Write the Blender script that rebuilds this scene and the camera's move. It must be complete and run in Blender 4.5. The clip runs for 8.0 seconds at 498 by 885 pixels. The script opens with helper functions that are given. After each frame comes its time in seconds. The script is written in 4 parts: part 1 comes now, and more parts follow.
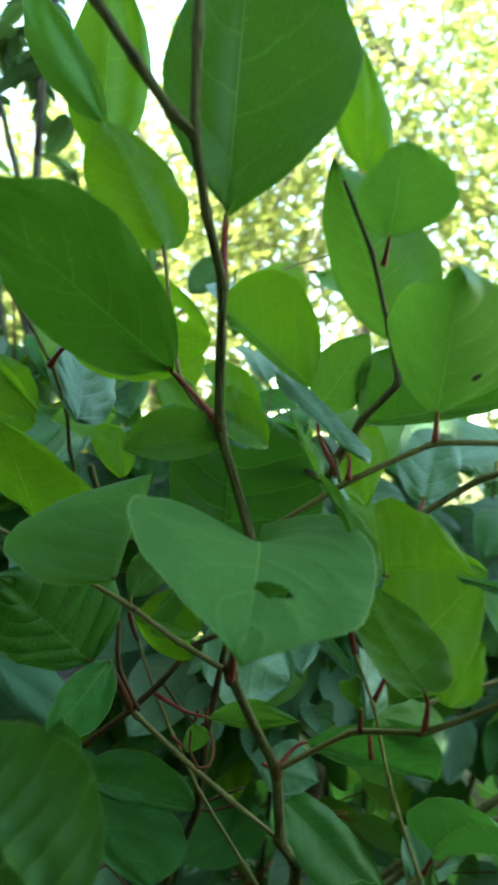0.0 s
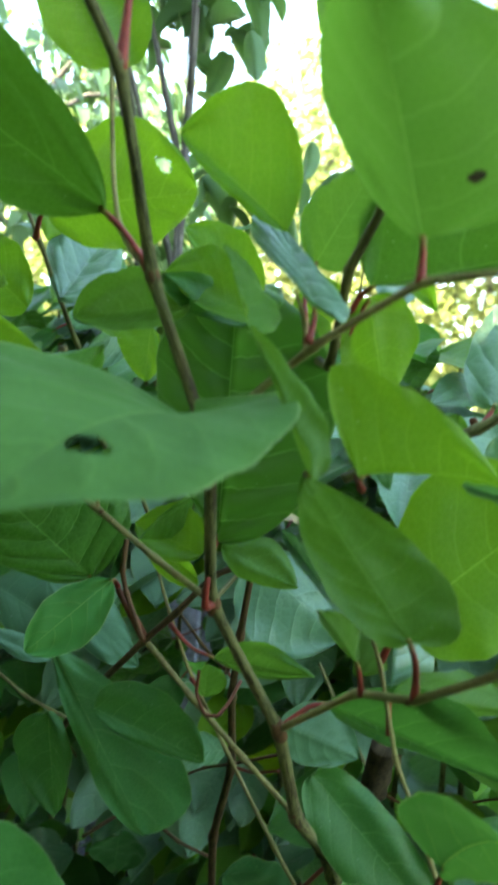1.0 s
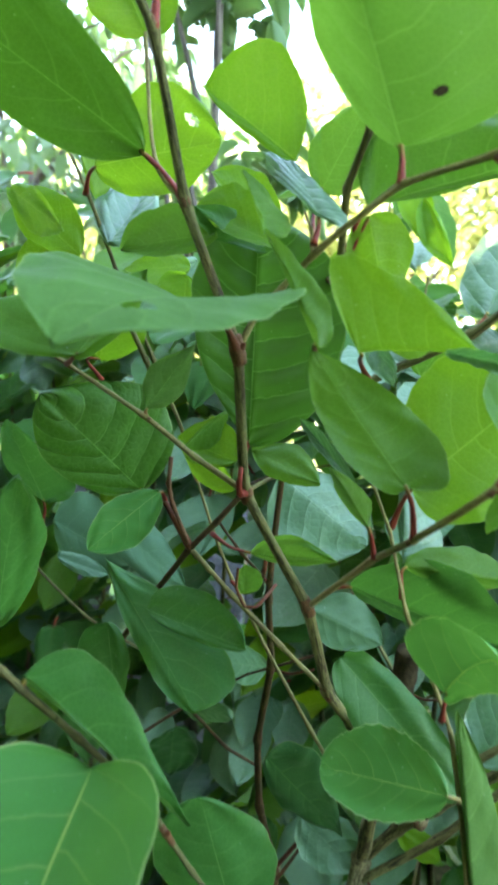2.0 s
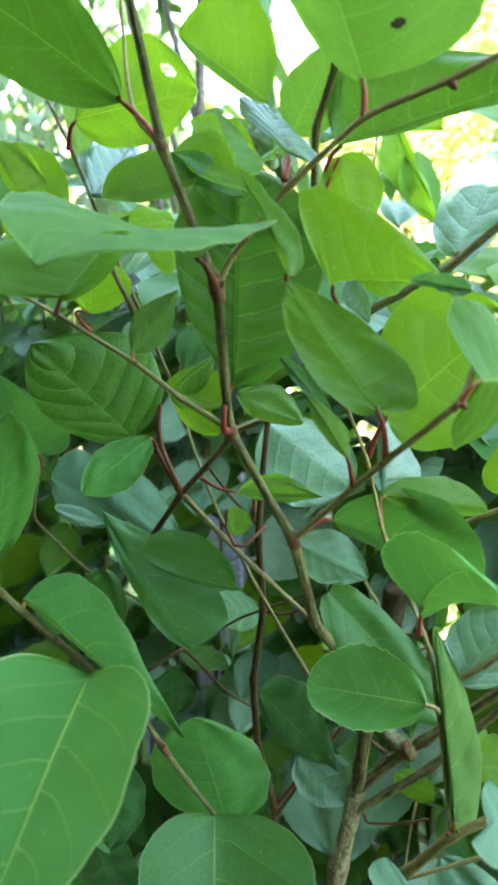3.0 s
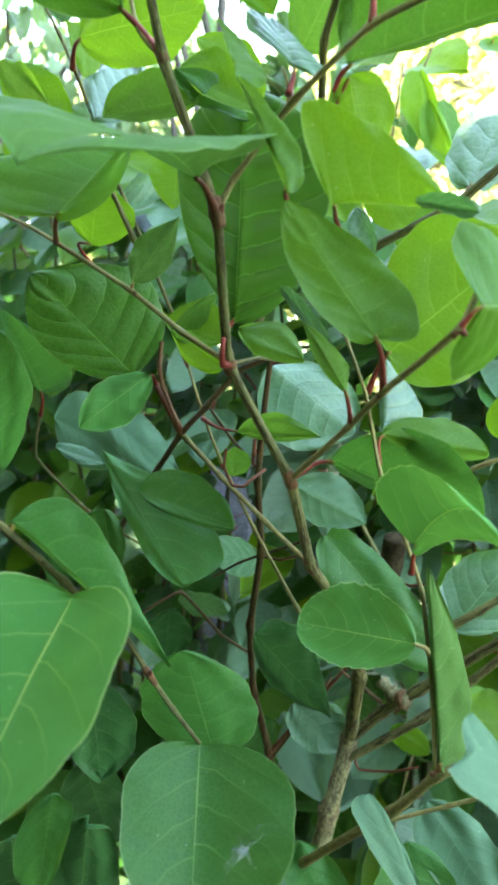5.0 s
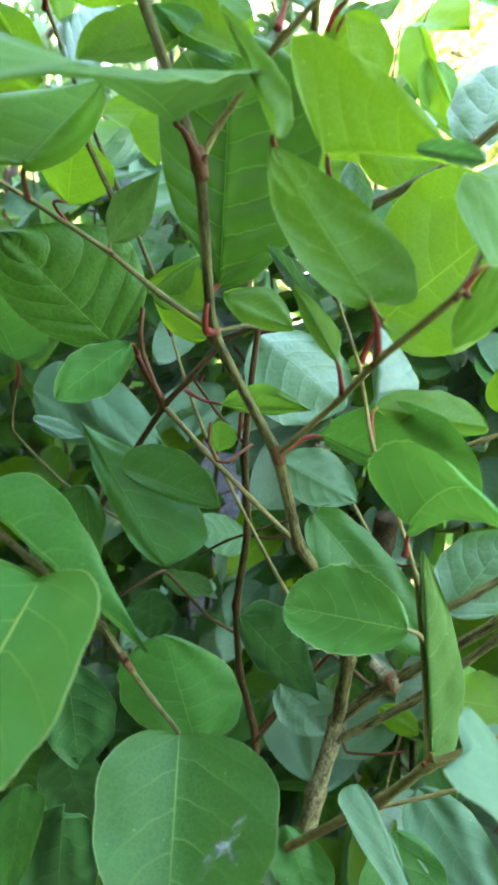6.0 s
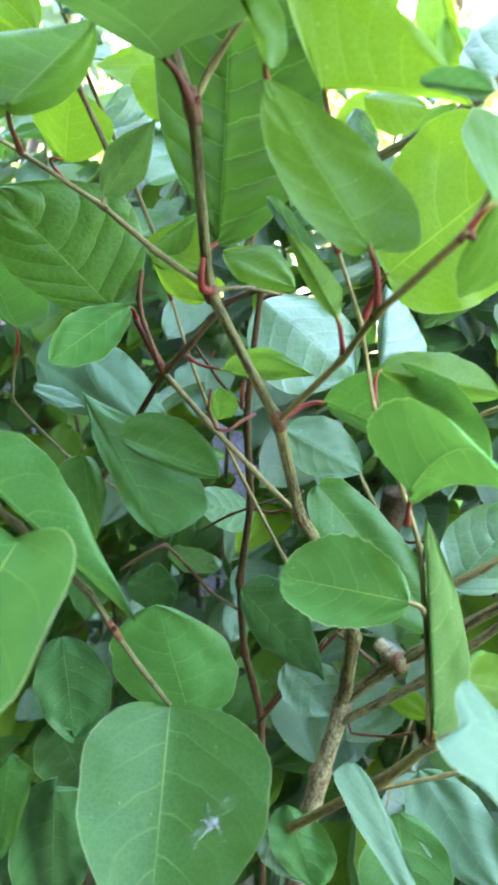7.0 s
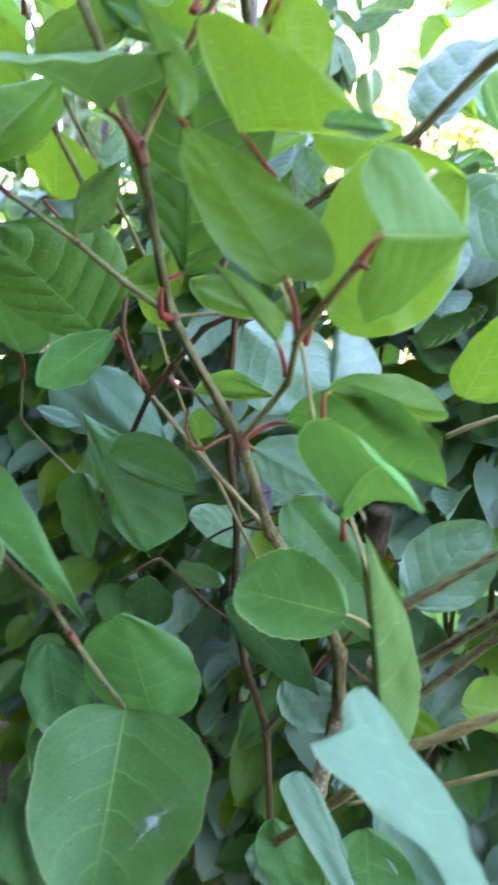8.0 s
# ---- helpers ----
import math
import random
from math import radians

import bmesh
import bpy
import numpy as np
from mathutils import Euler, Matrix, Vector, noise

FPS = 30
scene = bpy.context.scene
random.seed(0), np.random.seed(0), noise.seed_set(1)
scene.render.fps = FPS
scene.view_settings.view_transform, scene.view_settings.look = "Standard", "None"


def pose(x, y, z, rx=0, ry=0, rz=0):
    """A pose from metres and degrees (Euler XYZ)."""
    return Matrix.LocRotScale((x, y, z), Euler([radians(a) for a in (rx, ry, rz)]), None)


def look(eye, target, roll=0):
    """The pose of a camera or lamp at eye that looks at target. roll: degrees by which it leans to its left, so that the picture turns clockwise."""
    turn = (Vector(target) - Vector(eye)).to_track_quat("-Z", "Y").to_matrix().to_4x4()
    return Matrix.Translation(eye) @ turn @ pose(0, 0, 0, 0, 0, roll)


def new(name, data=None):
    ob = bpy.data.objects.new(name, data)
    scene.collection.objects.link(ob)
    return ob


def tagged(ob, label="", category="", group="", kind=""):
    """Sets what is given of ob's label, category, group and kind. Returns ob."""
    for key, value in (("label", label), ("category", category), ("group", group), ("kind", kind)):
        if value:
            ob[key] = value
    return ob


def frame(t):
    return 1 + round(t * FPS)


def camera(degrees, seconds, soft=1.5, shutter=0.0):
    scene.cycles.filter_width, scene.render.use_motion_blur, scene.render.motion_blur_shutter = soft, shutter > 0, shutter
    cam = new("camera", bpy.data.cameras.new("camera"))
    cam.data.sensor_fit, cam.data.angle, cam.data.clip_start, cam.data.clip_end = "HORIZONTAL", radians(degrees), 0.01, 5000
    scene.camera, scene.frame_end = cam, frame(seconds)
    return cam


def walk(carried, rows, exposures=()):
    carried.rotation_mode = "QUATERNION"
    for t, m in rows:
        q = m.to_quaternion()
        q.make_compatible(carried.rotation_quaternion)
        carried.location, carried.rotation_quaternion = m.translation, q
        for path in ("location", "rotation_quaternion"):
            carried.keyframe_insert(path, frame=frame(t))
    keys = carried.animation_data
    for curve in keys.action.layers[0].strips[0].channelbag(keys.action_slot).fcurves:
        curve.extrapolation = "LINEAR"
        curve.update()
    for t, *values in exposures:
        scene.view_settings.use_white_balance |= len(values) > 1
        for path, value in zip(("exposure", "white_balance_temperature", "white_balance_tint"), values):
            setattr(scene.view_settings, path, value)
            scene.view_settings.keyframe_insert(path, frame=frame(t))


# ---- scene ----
from mathutils.bvhtree import BVHTree

cam = camera(39.2, 8.0, soft=3.2, shutter=0.5)
cam.data.dof.use_dof, cam.data.dof.focus_distance, cam.data.dof.aperture_fstop = True, 0.50, 15.0
PATH = [
    (0, (-0.028, -0.017, 1.214), (0.095, 1.979, 1.233), 2.3),
    (0.5, (0.04, 0.041, 1.193), (-0.205, 2.025, 1.203), 2.3),
    (1, (0.1, 0.08, 1.168), (-0.408, 2.013, 1.1), 4.2),
    (1.5, (0.102, 0.066, 1.134), (-0.468, 1.981, 1.056), 2.8),
    (1.7, (0.113, 0.046, 1.127), (-0.498, 1.95, 1.066), 2.7),
    (2.8, (0.141, 0.006, 1.089), (-0.471, 1.906, 0.976), 0.9),
    (3, (0.145, 0.007, 1.089), (-0.474, 1.905, 0.969), 0.6),
    (3.5, (0.16, 0.016, 1.082), (-0.465, 1.91, 0.94), 0.7),
    (4, (0.162, 0.016, 1.075), (-0.501, 1.896, 0.912), 0.9),
    (4.5, (0.159, 0.007, 1.077), (-0.494, 1.89, 0.903), 2.2),
    (4.7, (0.157, 0.01, 1.07), (-0.504, 1.888, 0.881), 2.3),
    (5.8, (0.151, 0.037, 1.067), (-0.483, 1.915, 0.798), 2.8),
    (6, (0.15, 0.043, 1.064), (-0.48, 1.92, 0.783), 2.8),
    (6.5, (0.153, 0.054, 1.058), (-0.48, 1.926, 0.749), 2.8),
    (7, (0.158, 0.062, 1.049), (-0.523, 1.915, 0.73), 3.1),
    (7.5, (0.171, 0.064, 1.049), (-0.629, 1.871, 0.74), 3.0),
    (8, (0.223, 0.068, 1.054), (-0.633, 1.855, 0.783), 2.5),
]
walk(cam, [(t, look(eye, target, roll)) for t, eye, target, roll in PATH], [(0, 3.84, 8000, -12), (1.5, 4.70, 7600, 8), (4, 5.13, 7750, 11), (6.5, 5.51, 7800, 15), (7, 5.78, 7050, 31), (7.5, 5.84, 6500, 48), (8, 5.38, 6500, 48)])

# ---- light ----
SUN_TURN, SUN_HEIGHT = 205.0, 52.0
world = bpy.data.worlds.new("sky")
scene.world = world
world.use_nodes = True
wn = world.node_tree.nodes
sky = wn.new("ShaderNodeTexSky")
sky.sky_type, sky.sun_disc = "NISHITA", False
sky.sun_elevation, sky.sun_rotation = radians(SUN_HEIGHT), radians(SUN_TURN)
wn["Background"].inputs["Strength"].default_value = 0.15
world.node_tree.links.new(sky.outputs["Color"], wn["Background"].inputs["Color"])
sun = new("sun", bpy.data.lights.new("sun", "SUN"))
sun.data.energy, sun.data.angle, sun.data.color = 4.0, radians(0.6), (1.0, 0.95, 0.85)
az, el = radians(SUN_TURN), radians(SUN_HEIGHT)
toward_sun = Vector((math.sin(az) * math.cos(el), math.cos(az) * math.cos(el), math.sin(el)))
sun.matrix_world = look(toward_sun * 20, (0, 0, 0))


# ---- materials ----
def material(name):
    mat = bpy.data.materials.new(name)
    mat.use_nodes = True
    nt = mat.node_tree
    return mat, nt, nt.nodes["Principled BSDF"]


def math_node(nt, op, a, b=None, c=None):
    n = nt.nodes.new("ShaderNodeMath")
    n.operation = op
    for i, v in enumerate((a, b, c)):
        if v is None:
            continue
        if isinstance(v, (int, float)):
            n.inputs[i].default_value = v
        else:
            nt.links.new(v, n.inputs[i])
    return n.outputs[0]


def mix_color(nt, fac, a, b, blend="MIX"):
    n = nt.nodes.new("ShaderNodeMix")
    n.data_type, n.blend_type = "RGBA", blend
    for sock, v in ((n.inputs[0], fac), (n.inputs[6], a), (n.inputs[7], b)):
        if isinstance(v, tuple):
            sock.default_value = (*v, 1)
        elif isinstance(v, (int, float)):
            sock.default_value = v
        else:
            nt.links.new(v, sock)
    return n.outputs[2]


def noise_tex(nt, scale, detail=3.0, coords=None, rough=0.55):
    n = nt.nodes.new("ShaderNodeTexNoise")
    n.inputs["Scale"].default_value, n.inputs["Detail"].default_value = scale, detail
    n.inputs["Roughness"].default_value = rough
    if coords is None:
        coords = nt.nodes.new("ShaderNodeTexCoord").outputs["Object"]
    nt.links.new(coords, n.inputs["Vector"])
    return n.outputs["Fac"]


def leaf_material(name, base, glow, vein, rough, through_share, relief=0.28, veins=True, slant=1.7, ribs=5.4):
    """A thin living leaf: waxy surface, light coming through, paler veins that follow the blade's own lengthwise and crosswise coordinates."""
    mat, nt, bsdf = material(name)
    uv = nt.nodes.new("ShaderNodeUVMap")
    sep = nt.nodes.new("ShaderNodeSeparateXYZ")
    nt.links.new(uv.outputs[0], sep.inputs[0])
    u, v = sep.outputs[0], sep.outputs[1]
    av = math_node(nt, "ABSOLUTE", math_node(nt, "SUBTRACT", math_node(nt, "MULTIPLY", v, 2.0), 1.0))
    info = nt.nodes.new("ShaderNodeObjectInfo")
    rnd = info.outputs["Random"]
    patch = noise_tex(nt, 45.0, 3.0)
    fine = noise_tex(nt, 600.0, 2.0)
    # midrib, side veins that sweep forward to the edge, and the edge highlight painted as a pale rim
    mid = math_node(nt, "MULTIPLY", math_node(nt, "LESS_THAN", av, math_node(nt, "MULTIPLY_ADD", u, -0.006, 0.014 if name == "dusty_sheen_leaf" else 0.011)), math_node(nt, "MULTIPLY_ADD", u, -0.45, 0.95))
    sweep = math_node(nt, "SUBTRACT", math_node(nt, "MULTIPLY", u, ribs), math_node(nt, "MULTIPLY", math_node(nt, "POWER", av, 1.5), slant))
    wob = math_node(nt, "MULTIPLY_ADD", math_node(nt, "SUBTRACT", patch, 0.5), 0.45, math_node(nt, "ADD", sweep, math_node(nt, "MULTIPLY", math_node(nt, "GREATER_THAN", v, 0.5), 0.35)))
    saw = math_node(nt, "SUBTRACT", 0.5, math_node(nt, "ABSOLUTE", math_node(nt, "SUBTRACT", math_node(nt, "FRACT", wob), 0.5)))
    side = math_node(nt, "MULTIPLY", math_node(nt, "SMOOTH_MIN", 1.0, math_node(nt, "MAXIMUM", math_node(nt, "SUBTRACT", 1.0, math_node(nt, "MULTIPLY", saw, 26.0)), 0.0), 0.1), math_node(nt, "SUBTRACT", 1.0, math_node(nt, "MULTIPLY", av, 0.75)))
    rim = math_node(nt, "MULTIPLY", math_node(nt, "GREATER_THAN", av, 0.974 if name == "dusty_sheen_leaf" else 0.984), 0.6 if name == "dusty_sheen_leaf" else 0.28)
    lines = math_node(nt, "MAXIMUM", math_node(nt, "MULTIPLY", mid, 0.9), math_node(nt, "MULTIPLY", side, 0.6 if name == "deep_leaf" else 0.75 if name == "ribbed_leaf" else 0.40 if name == "dusty_sheen_leaf" else 0.46 if veins else 0.2))
    net = nt.nodes.new("ShaderNodeTexVoronoi")
    net.feature = "DISTANCE_TO_EDGE"
    net.inputs["Scale"].default_value = 190.0 if name == "deep_leaf" else 150.0 if name == "glaucous_sheen_leaf" else 330.0
    nt.links.new(nt.nodes.new("ShaderNodeTexCoord").outputs["Object"], net.inputs["Vector"])
    mesh_veins = math_node(nt, "MULTIPLY", math_node(nt, "LESS_THAN", net.outputs["Distance"], 0.07), (0.0 if name in ("dusty_sheen_leaf", "ribbed_leaf") else 0.11) if veins else 0.0)
    lines = math_node(nt, "MAXIMUM", lines, mesh_veins)
    hue = nt.nodes.new("ShaderNodeHueSaturation")
    hue.inputs["Color"].default_value = (*base, 1)
    nt.links.new(math_node(nt, "MULTIPLY_ADD", rnd, 0.014, 0.494), hue.inputs["Hue"])
    nt.links.new(math_node(nt, "MULTIPLY_ADD", rnd, 0.30, 0.86), hue.inputs["Value"])
    tone = mix_color(nt, math_node(nt, "MULTIPLY", patch, 0.45), hue.outputs[0], tuple(c * 0.62 for c in base))
    tone = mix_color(nt, math_node(nt, "MULTIPLY", math_node(nt, "GREATER_THAN", fine, 0.66), 0.18), tone, tuple(min(1, c * 1.9) for c in base))
    scuff = noise_tex(nt, 75.0, 6.0, None, 0.7)
    tone = mix_color(nt, math_node(nt, "MULTIPLY", math_node(nt, "MAXIMUM", math_node(nt, "SUBTRACT", scuff, 0.66), 0.0), 1.4 if name in ("dusty_sheen_leaf", "glaucous_sheen_leaf") else 0.5), tone, (0.30, 0.36, 0.28))
    # pale dust specks and a few darker dead points
    dots = nt.nodes.new("ShaderNodeTexVoronoi")
    dots.inputs["Scale"].default_value = 130.0
    nt.links.new(nt.nodes.new("ShaderNodeTexCoord").outputs["Object"], dots.inputs["Vector"])
    speck = math_node(nt, "LESS_THAN", math_node(nt, "ADD", dots.outputs["Distance"], math_node(nt, "MULTIPLY", patch, 0.22)), 0.165)
    tone = mix_color(nt, math_node(nt, "MULTIPLY", speck, 0.28 if veins else 0.0), tone, (0.34, 0.40, 0.28))
    color = mix_color(nt, rim, mix_color(nt, lines, tone, vein), (0.27, 0.35, 0.14))
    nt.links.new(color, bsdf.inputs["Base Color"])
    bsdf.inputs["Roughness"].default_value = rough
    nt.links.new(math_node(nt, "MULTIPLY_ADD", patch, 0.22, rough - 0.1), bsdf.inputs["Roughness"])
    bsdf.inputs["Specular IOR Level"].default_value = 0.45 if name == "glaucous_sheen_leaf" else 0.15 if name == "matte_leaf" else 0.30
    bsdf.inputs["IOR"].default_value = 1.45 if name == "glaucous_sheen_leaf" else 1.32
    bump = nt.nodes.new("ShaderNodeBump")
    bump.inputs["Strength"].default_value, bump.inputs["Distance"].default_value = relief, 0.0012 if name in ("deep_leaf", "glaucous_sheen_leaf") else 0.0006
    dip = math_node(nt, "SUBTRACT", 1.0, math_node(nt, "MULTIPLY", saw, 2.0))
    swell = math_node(nt, "MULTIPLY", math_node(nt, "SUBTRACT", 1.0, math_node(nt, "POWER", dip, 3.0)), 1.1)
    swell = math_node(nt, "ADD", swell, math_node(nt, "MULTIPLY", math_node(nt, "MINIMUM", net.outputs["Distance"], 0.4), 0.5 if name == "deep_leaf" else 0.9 if name == "glaucous_sheen_leaf" else 0.03 if name in ("dusty_sheen_leaf", "ribbed_leaf") else 0.22))
    height = math_node(nt, "ADD", math_node(nt, "MULTIPLY", patch, 0.8), math_node(nt, "ADD", math_node(nt, "SUBTRACT", swell, lines), math_node(nt, "MULTIPLY", fine, 0.25)))
    nt.links.new(height, bump.inputs["Height"])
    nt.links.new(bump.outputs[0], bsdf.inputs["Normal"])
    thru = nt.nodes.new("ShaderNodeBsdfTranslucent")
    gcol = mix_color(nt, math_node(nt, "MULTIPLY", lines, 0.6), mix_color(nt, math_node(nt, "MULTIPLY", patch, 0.5), glow, tuple(c * 0.7 for c in glow)), tuple(min(1.0, c * 1.15 + 0.02) for c in glow))
    nt.links.new(gcol, thru.inputs["Color"])
    mixs = nt.nodes.new("ShaderNodeMixShader")
    mixs.inputs[0].default_value = through_share
    nt.links.new(bsdf.outputs[0], mixs.inputs[1])
    nt.links.new(thru.outputs[0], mixs.inputs[2])
    nt.links.new(mixs.outputs[0], nt.nodes["Material Output"].inputs["Surface"])
    return mat


def bark_material(name, c1, c2, rough=0.75, scale=1.0, relief=0.6, low=0.38, high=0.72, rust=0.0, fine=0.0, tubed=True, leaf_end=None):
    """Bark; on a tube its marks run lengthwise, by the tube's own coordinates (round it, and metres along it)."""
    mat, nt, bsdf = material(name)
    if tubed:
        sep = nt.nodes.new("ShaderNodeSeparateXYZ")
        nt.links.new(nt.nodes.new("ShaderNodeUVMap").outputs[0], sep.inputs[0])
        shift = math_node(nt, "MULTIPLY", nt.nodes.new("ShaderNodeObjectInfo").outputs["Random"], 40.0)
        ways = []
        for round_it, along in ((4.5, 75.0), (13.0, 260.0), (1.6, 45.0), (9.0, 650.0)):
            both = nt.nodes.new("ShaderNodeCombineXYZ")
            nt.links.new(math_node(nt, "MULTIPLY", sep.outputs[0], round_it), both.inputs[0])
            nt.links.new(math_node(nt, "MULTIPLY", sep.outputs[1], along * scale), both.inputs[1])
            nt.links.new(shift, both.inputs[2])
            ways.append(both.outputs[0])
        sizes = (1.0, 1.0, 1.0, 1.0)
    else:
        ways = [nt.nodes.new("ShaderNodeTexCoord").outputs["Object"]] * 4
        sizes = (90.0 * scale, 700.0 * scale, 38.0 * scale, 620.0 * scale)
    a = noise_tex(nt, sizes[0], 4.0, ways[0])
    b = noise_tex(nt, sizes[1], 3.0, ways[1])
    f = math_node(nt, "ADD", math_node(nt, "MULTIPLY", a, 0.7 - fine), math_node(nt, "MULTIPLY", b, 0.4 + fine))
    ramp = nt.nodes.new("ShaderNodeValToRGB")
    ramp.color_ramp.elements[0].position, ramp.color_ramp.elements[1].position = low, high
    ramp.color_ramp.elements[0].color, ramp.color_ramp.elements[1].color = (*c1, 1), (*c2, 1)
    nt.links.new(f, ramp.inputs[0])
    # broad rusty or olive stretches, and small pale and dark flecks
    broad = noise_tex(nt, sizes[2], 2.0, ways[2])
    tone = mix_color(nt, math_node(nt, "MULTIPLY", math_node(nt, "GREATER_THAN", broad, 0.53), rust), ramp.outputs[0], (0.085, 0.030, 0.012))
    fleck = noise_tex(nt, sizes[3], 2.0, ways[3])
    tone = mix_color(nt, math_node(nt, "MULTIPLY", math_node(nt, "GREATER_THAN", fleck, 0.62), 0.45), tone, tuple(min(1.0, c * 1.25) for c in c2))
    tone = mix_color(nt, math_node(nt, "MULTIPLY", math_node(nt, "LESS_THAN", fleck, 0.38), 0.6), tone, tuple(c * 0.6 for c in c1))
    if leaf_end:
        tone = mix_color(nt, math_node(nt, "MAXIMUM", math_node(nt, "SUBTRACT", 0.9, math_node(nt, "MULTIPLY", sep.outputs[1], 130.0)), 0.0), tone, leaf_end)
    nt.links.new(tone, bsdf.inputs["Base Color"])
    bsdf.inputs["Roughness"].default_value = rough
    bsdf.inputs["Specular IOR Level"].default_value = 0.04 if name == "dark_cut_wood" else 0.12
    bump = nt.nodes.new("ShaderNodeBump")
    bump.inputs["Strength"].default_value, bump.inputs["Distance"].default_value = relief, 0.0008 / scale
    nt.links.new(f, bump.inputs["Height"])
    nt.links.new(bump.outputs[0], bsdf.inputs["Normal"])
    return mat


LEAF = {
    "mature": leaf_material("mature_leaf", (0.035, 0.112, 0.007), (0.17, 0.37, 0.035), (0.14, 0.28, 0.06), 0.47, 0.34),
    "deep": leaf_material("deep_leaf", (0.025, 0.086, 0.008), (0.09, 0.28, 0.025), (0.13, 0.26, 0.06), 0.50, 0.19, 1.0),
    "ribbed": leaf_material("ribbed_leaf", (0.025, 0.080, 0.008), (0.09, 0.27, 0.025), (0.13, 0.26, 0.06), 0.52, 0.20, 0.9, True, 0.8, 8.0),
    "rich": leaf_material("rich_leaf", (0.029, 0.088, 0.005), (0.10, 0.27, 0.018), (0.13, 0.24, 0.05), 0.48, 0.26, 0.35),
    "shade": leaf_material("shade_leaf", (0.020, 0.092, 0.018), (0.09, 0.28, 0.030), (0.13, 0.24, 0.06), 0.46, 0.28, 0.35),
    # darker, less see-through copy: shade put into the leaf colours
    "dimmed": leaf_material("dimmed_leaf", (0.018, 0.080, 0.021), (0.05, 0.19, 0.035), (0.10, 0.20, 0.06), 0.50, 0.11, 0.3),
    # dust and scuffs, plus sky sheen put into the paler base colour
    "dusty": leaf_material("dusty_sheen_leaf", (0.031, 0.146, 0.026), (0.13, 0.36, 0.045), (0.23, 0.31, 0.07), 0.50, 0.20, 0.18),
    "matte": leaf_material("matte_leaf", (0.042, 0.104, 0.022), (0.12, 0.30, 0.040), (0.13, 0.25, 0.06), 0.62, 0.22, 0.3),
    "under": leaf_material("leaf_underside", (0.044, 0.110, 0.055), (0.08, 0.25, 0.05), (0.10, 0.20, 0.10), 0.60, 0.20, 0.25),
    # fresh yellow-green leaves, with backlight also put into the base colour
    "young": leaf_material("young_backlit_leaf", (0.050, 0.140, 0.006), (0.215, 0.42, 0.018), (0.20, 0.32, 0.05), 0.48, 0.37),
    # glaucous undersides, and the sky's bluish sheen put into the base colour
    "pale": leaf_material("glaucous_sheen_leaf", (0.062, 0.142, 0.076), (0.10, 0.30, 0.05), (0.15, 0.26, 0.14), 0.42, 0.20, 0.38),
    "far": leaf_material("tree_leaf", (0.135, 0.154, 0.058), (0.33, 0.39, 0.113), (0.2, 0.3, 0.1), 0.5, 0.45, 0.2, False),
    "slim": leaf_material("slim_leaf", (0.055, 0.110, 0.050), (0.14, 0.28, 0.05), (0.12, 0.2, 0.1), 0.4, 0.25, 0.3, False),
}
BARK = {
    "stem": bark_material("brown_bark", (0.020, 0.019, 0.007), (0.102, 0.105, 0.035), 0.75, 0.38, 0.5, 0.45, 0.60, 0.10, 0.1),
    "old": bark_material("rough_old_bark", (0.034, 0.028, 0.011), (0.165, 0.160, 0.074), 0.85, 0.9, 1.0, 0.42, 0.68, 0.15, 0.1),
    "twig": bark_material("tan_twig", (0.075, 0.066, 0.022), (0.205, 0.190, 0.064), 0.6, 1.0, 0.4, 0.36, 0.74, 0.18),
    "stub": bark_material("dark_cut_wood", (0.010, 0.008, 0.004), (0.036, 0.028, 0.013), 0.8, 1.0, 0.9),
    "dark": bark_material("dark_red_bark", (0.016, 0.011, 0.004), (0.074, 0.054, 0.019), 0.75, 1.0, 0.6, 0.42, 0.72, 0.3),
    "red": bark_material("red_stalk", (0.040, 0.013, 0.006), (0.120, 0.040, 0.016), 0.55),
    "node": bark_material("node_collar", (0.040, 0.020, 0.008), (0.115, 0.058, 0.023), 0.7),
}
PETIOLE = bark_material("red_petiole", (0.070, 0.009, 0.007), (0.205, 0.036, 0.020), 0.5, 1.0, 0.25, leaf_end=(0.150, 0.135, 0.026))
TREE_BARK = bark_material("grey_tree_bark", (0.030, 0.028, 0.024), (0.12, 0.110, 0.095), 0.9, 0.1)
SOIL = bark_material("leaf_littered_soil", (0.022, 0.030, 0.012), (0.105, 0.095, 0.050), 0.95, 0.12, tubed=False)
BOARD = bark_material("weathered_board", (0.10, 0.106, 0.13), (0.24, 0.245, 0.285), 0.85, 0.25, tubed=False)
WEB, web_nt, web_bsdf = material("dusty_web")
web_bsdf.inputs["Base Color"].default_value = (0.27, 0.34, 0.26, 1)
web_bsdf.inputs["Roughness"].default_value = 0.9
web_uv = web_nt.nodes.new("ShaderNodeSeparateXYZ")
web_nt.links.new(web_nt.nodes.new("ShaderNodeUVMap").outputs[0], web_uv.inputs[0])
web_fade = math_node(web_nt, "SUBTRACT", 1.0, web_uv.outputs[0])
web_nt.links.new(math_node(web_nt, "MULTIPLY", math_node(web_nt, "MULTIPLY", noise_tex(web_nt, 500.0, 4.0, None, 0.7), 0.62), math_node(web_nt, "POWER", web_fade, 1.4)), web_bsdf.inputs["Alpha"])


# ---- builders ----
def part(name, mesh, mat, parent, label=""):
    ob = new(name, mesh)
    if not mesh.materials:
        mesh.materials.append(mat)
    ob.parent = parent
    return tagged(ob, label)


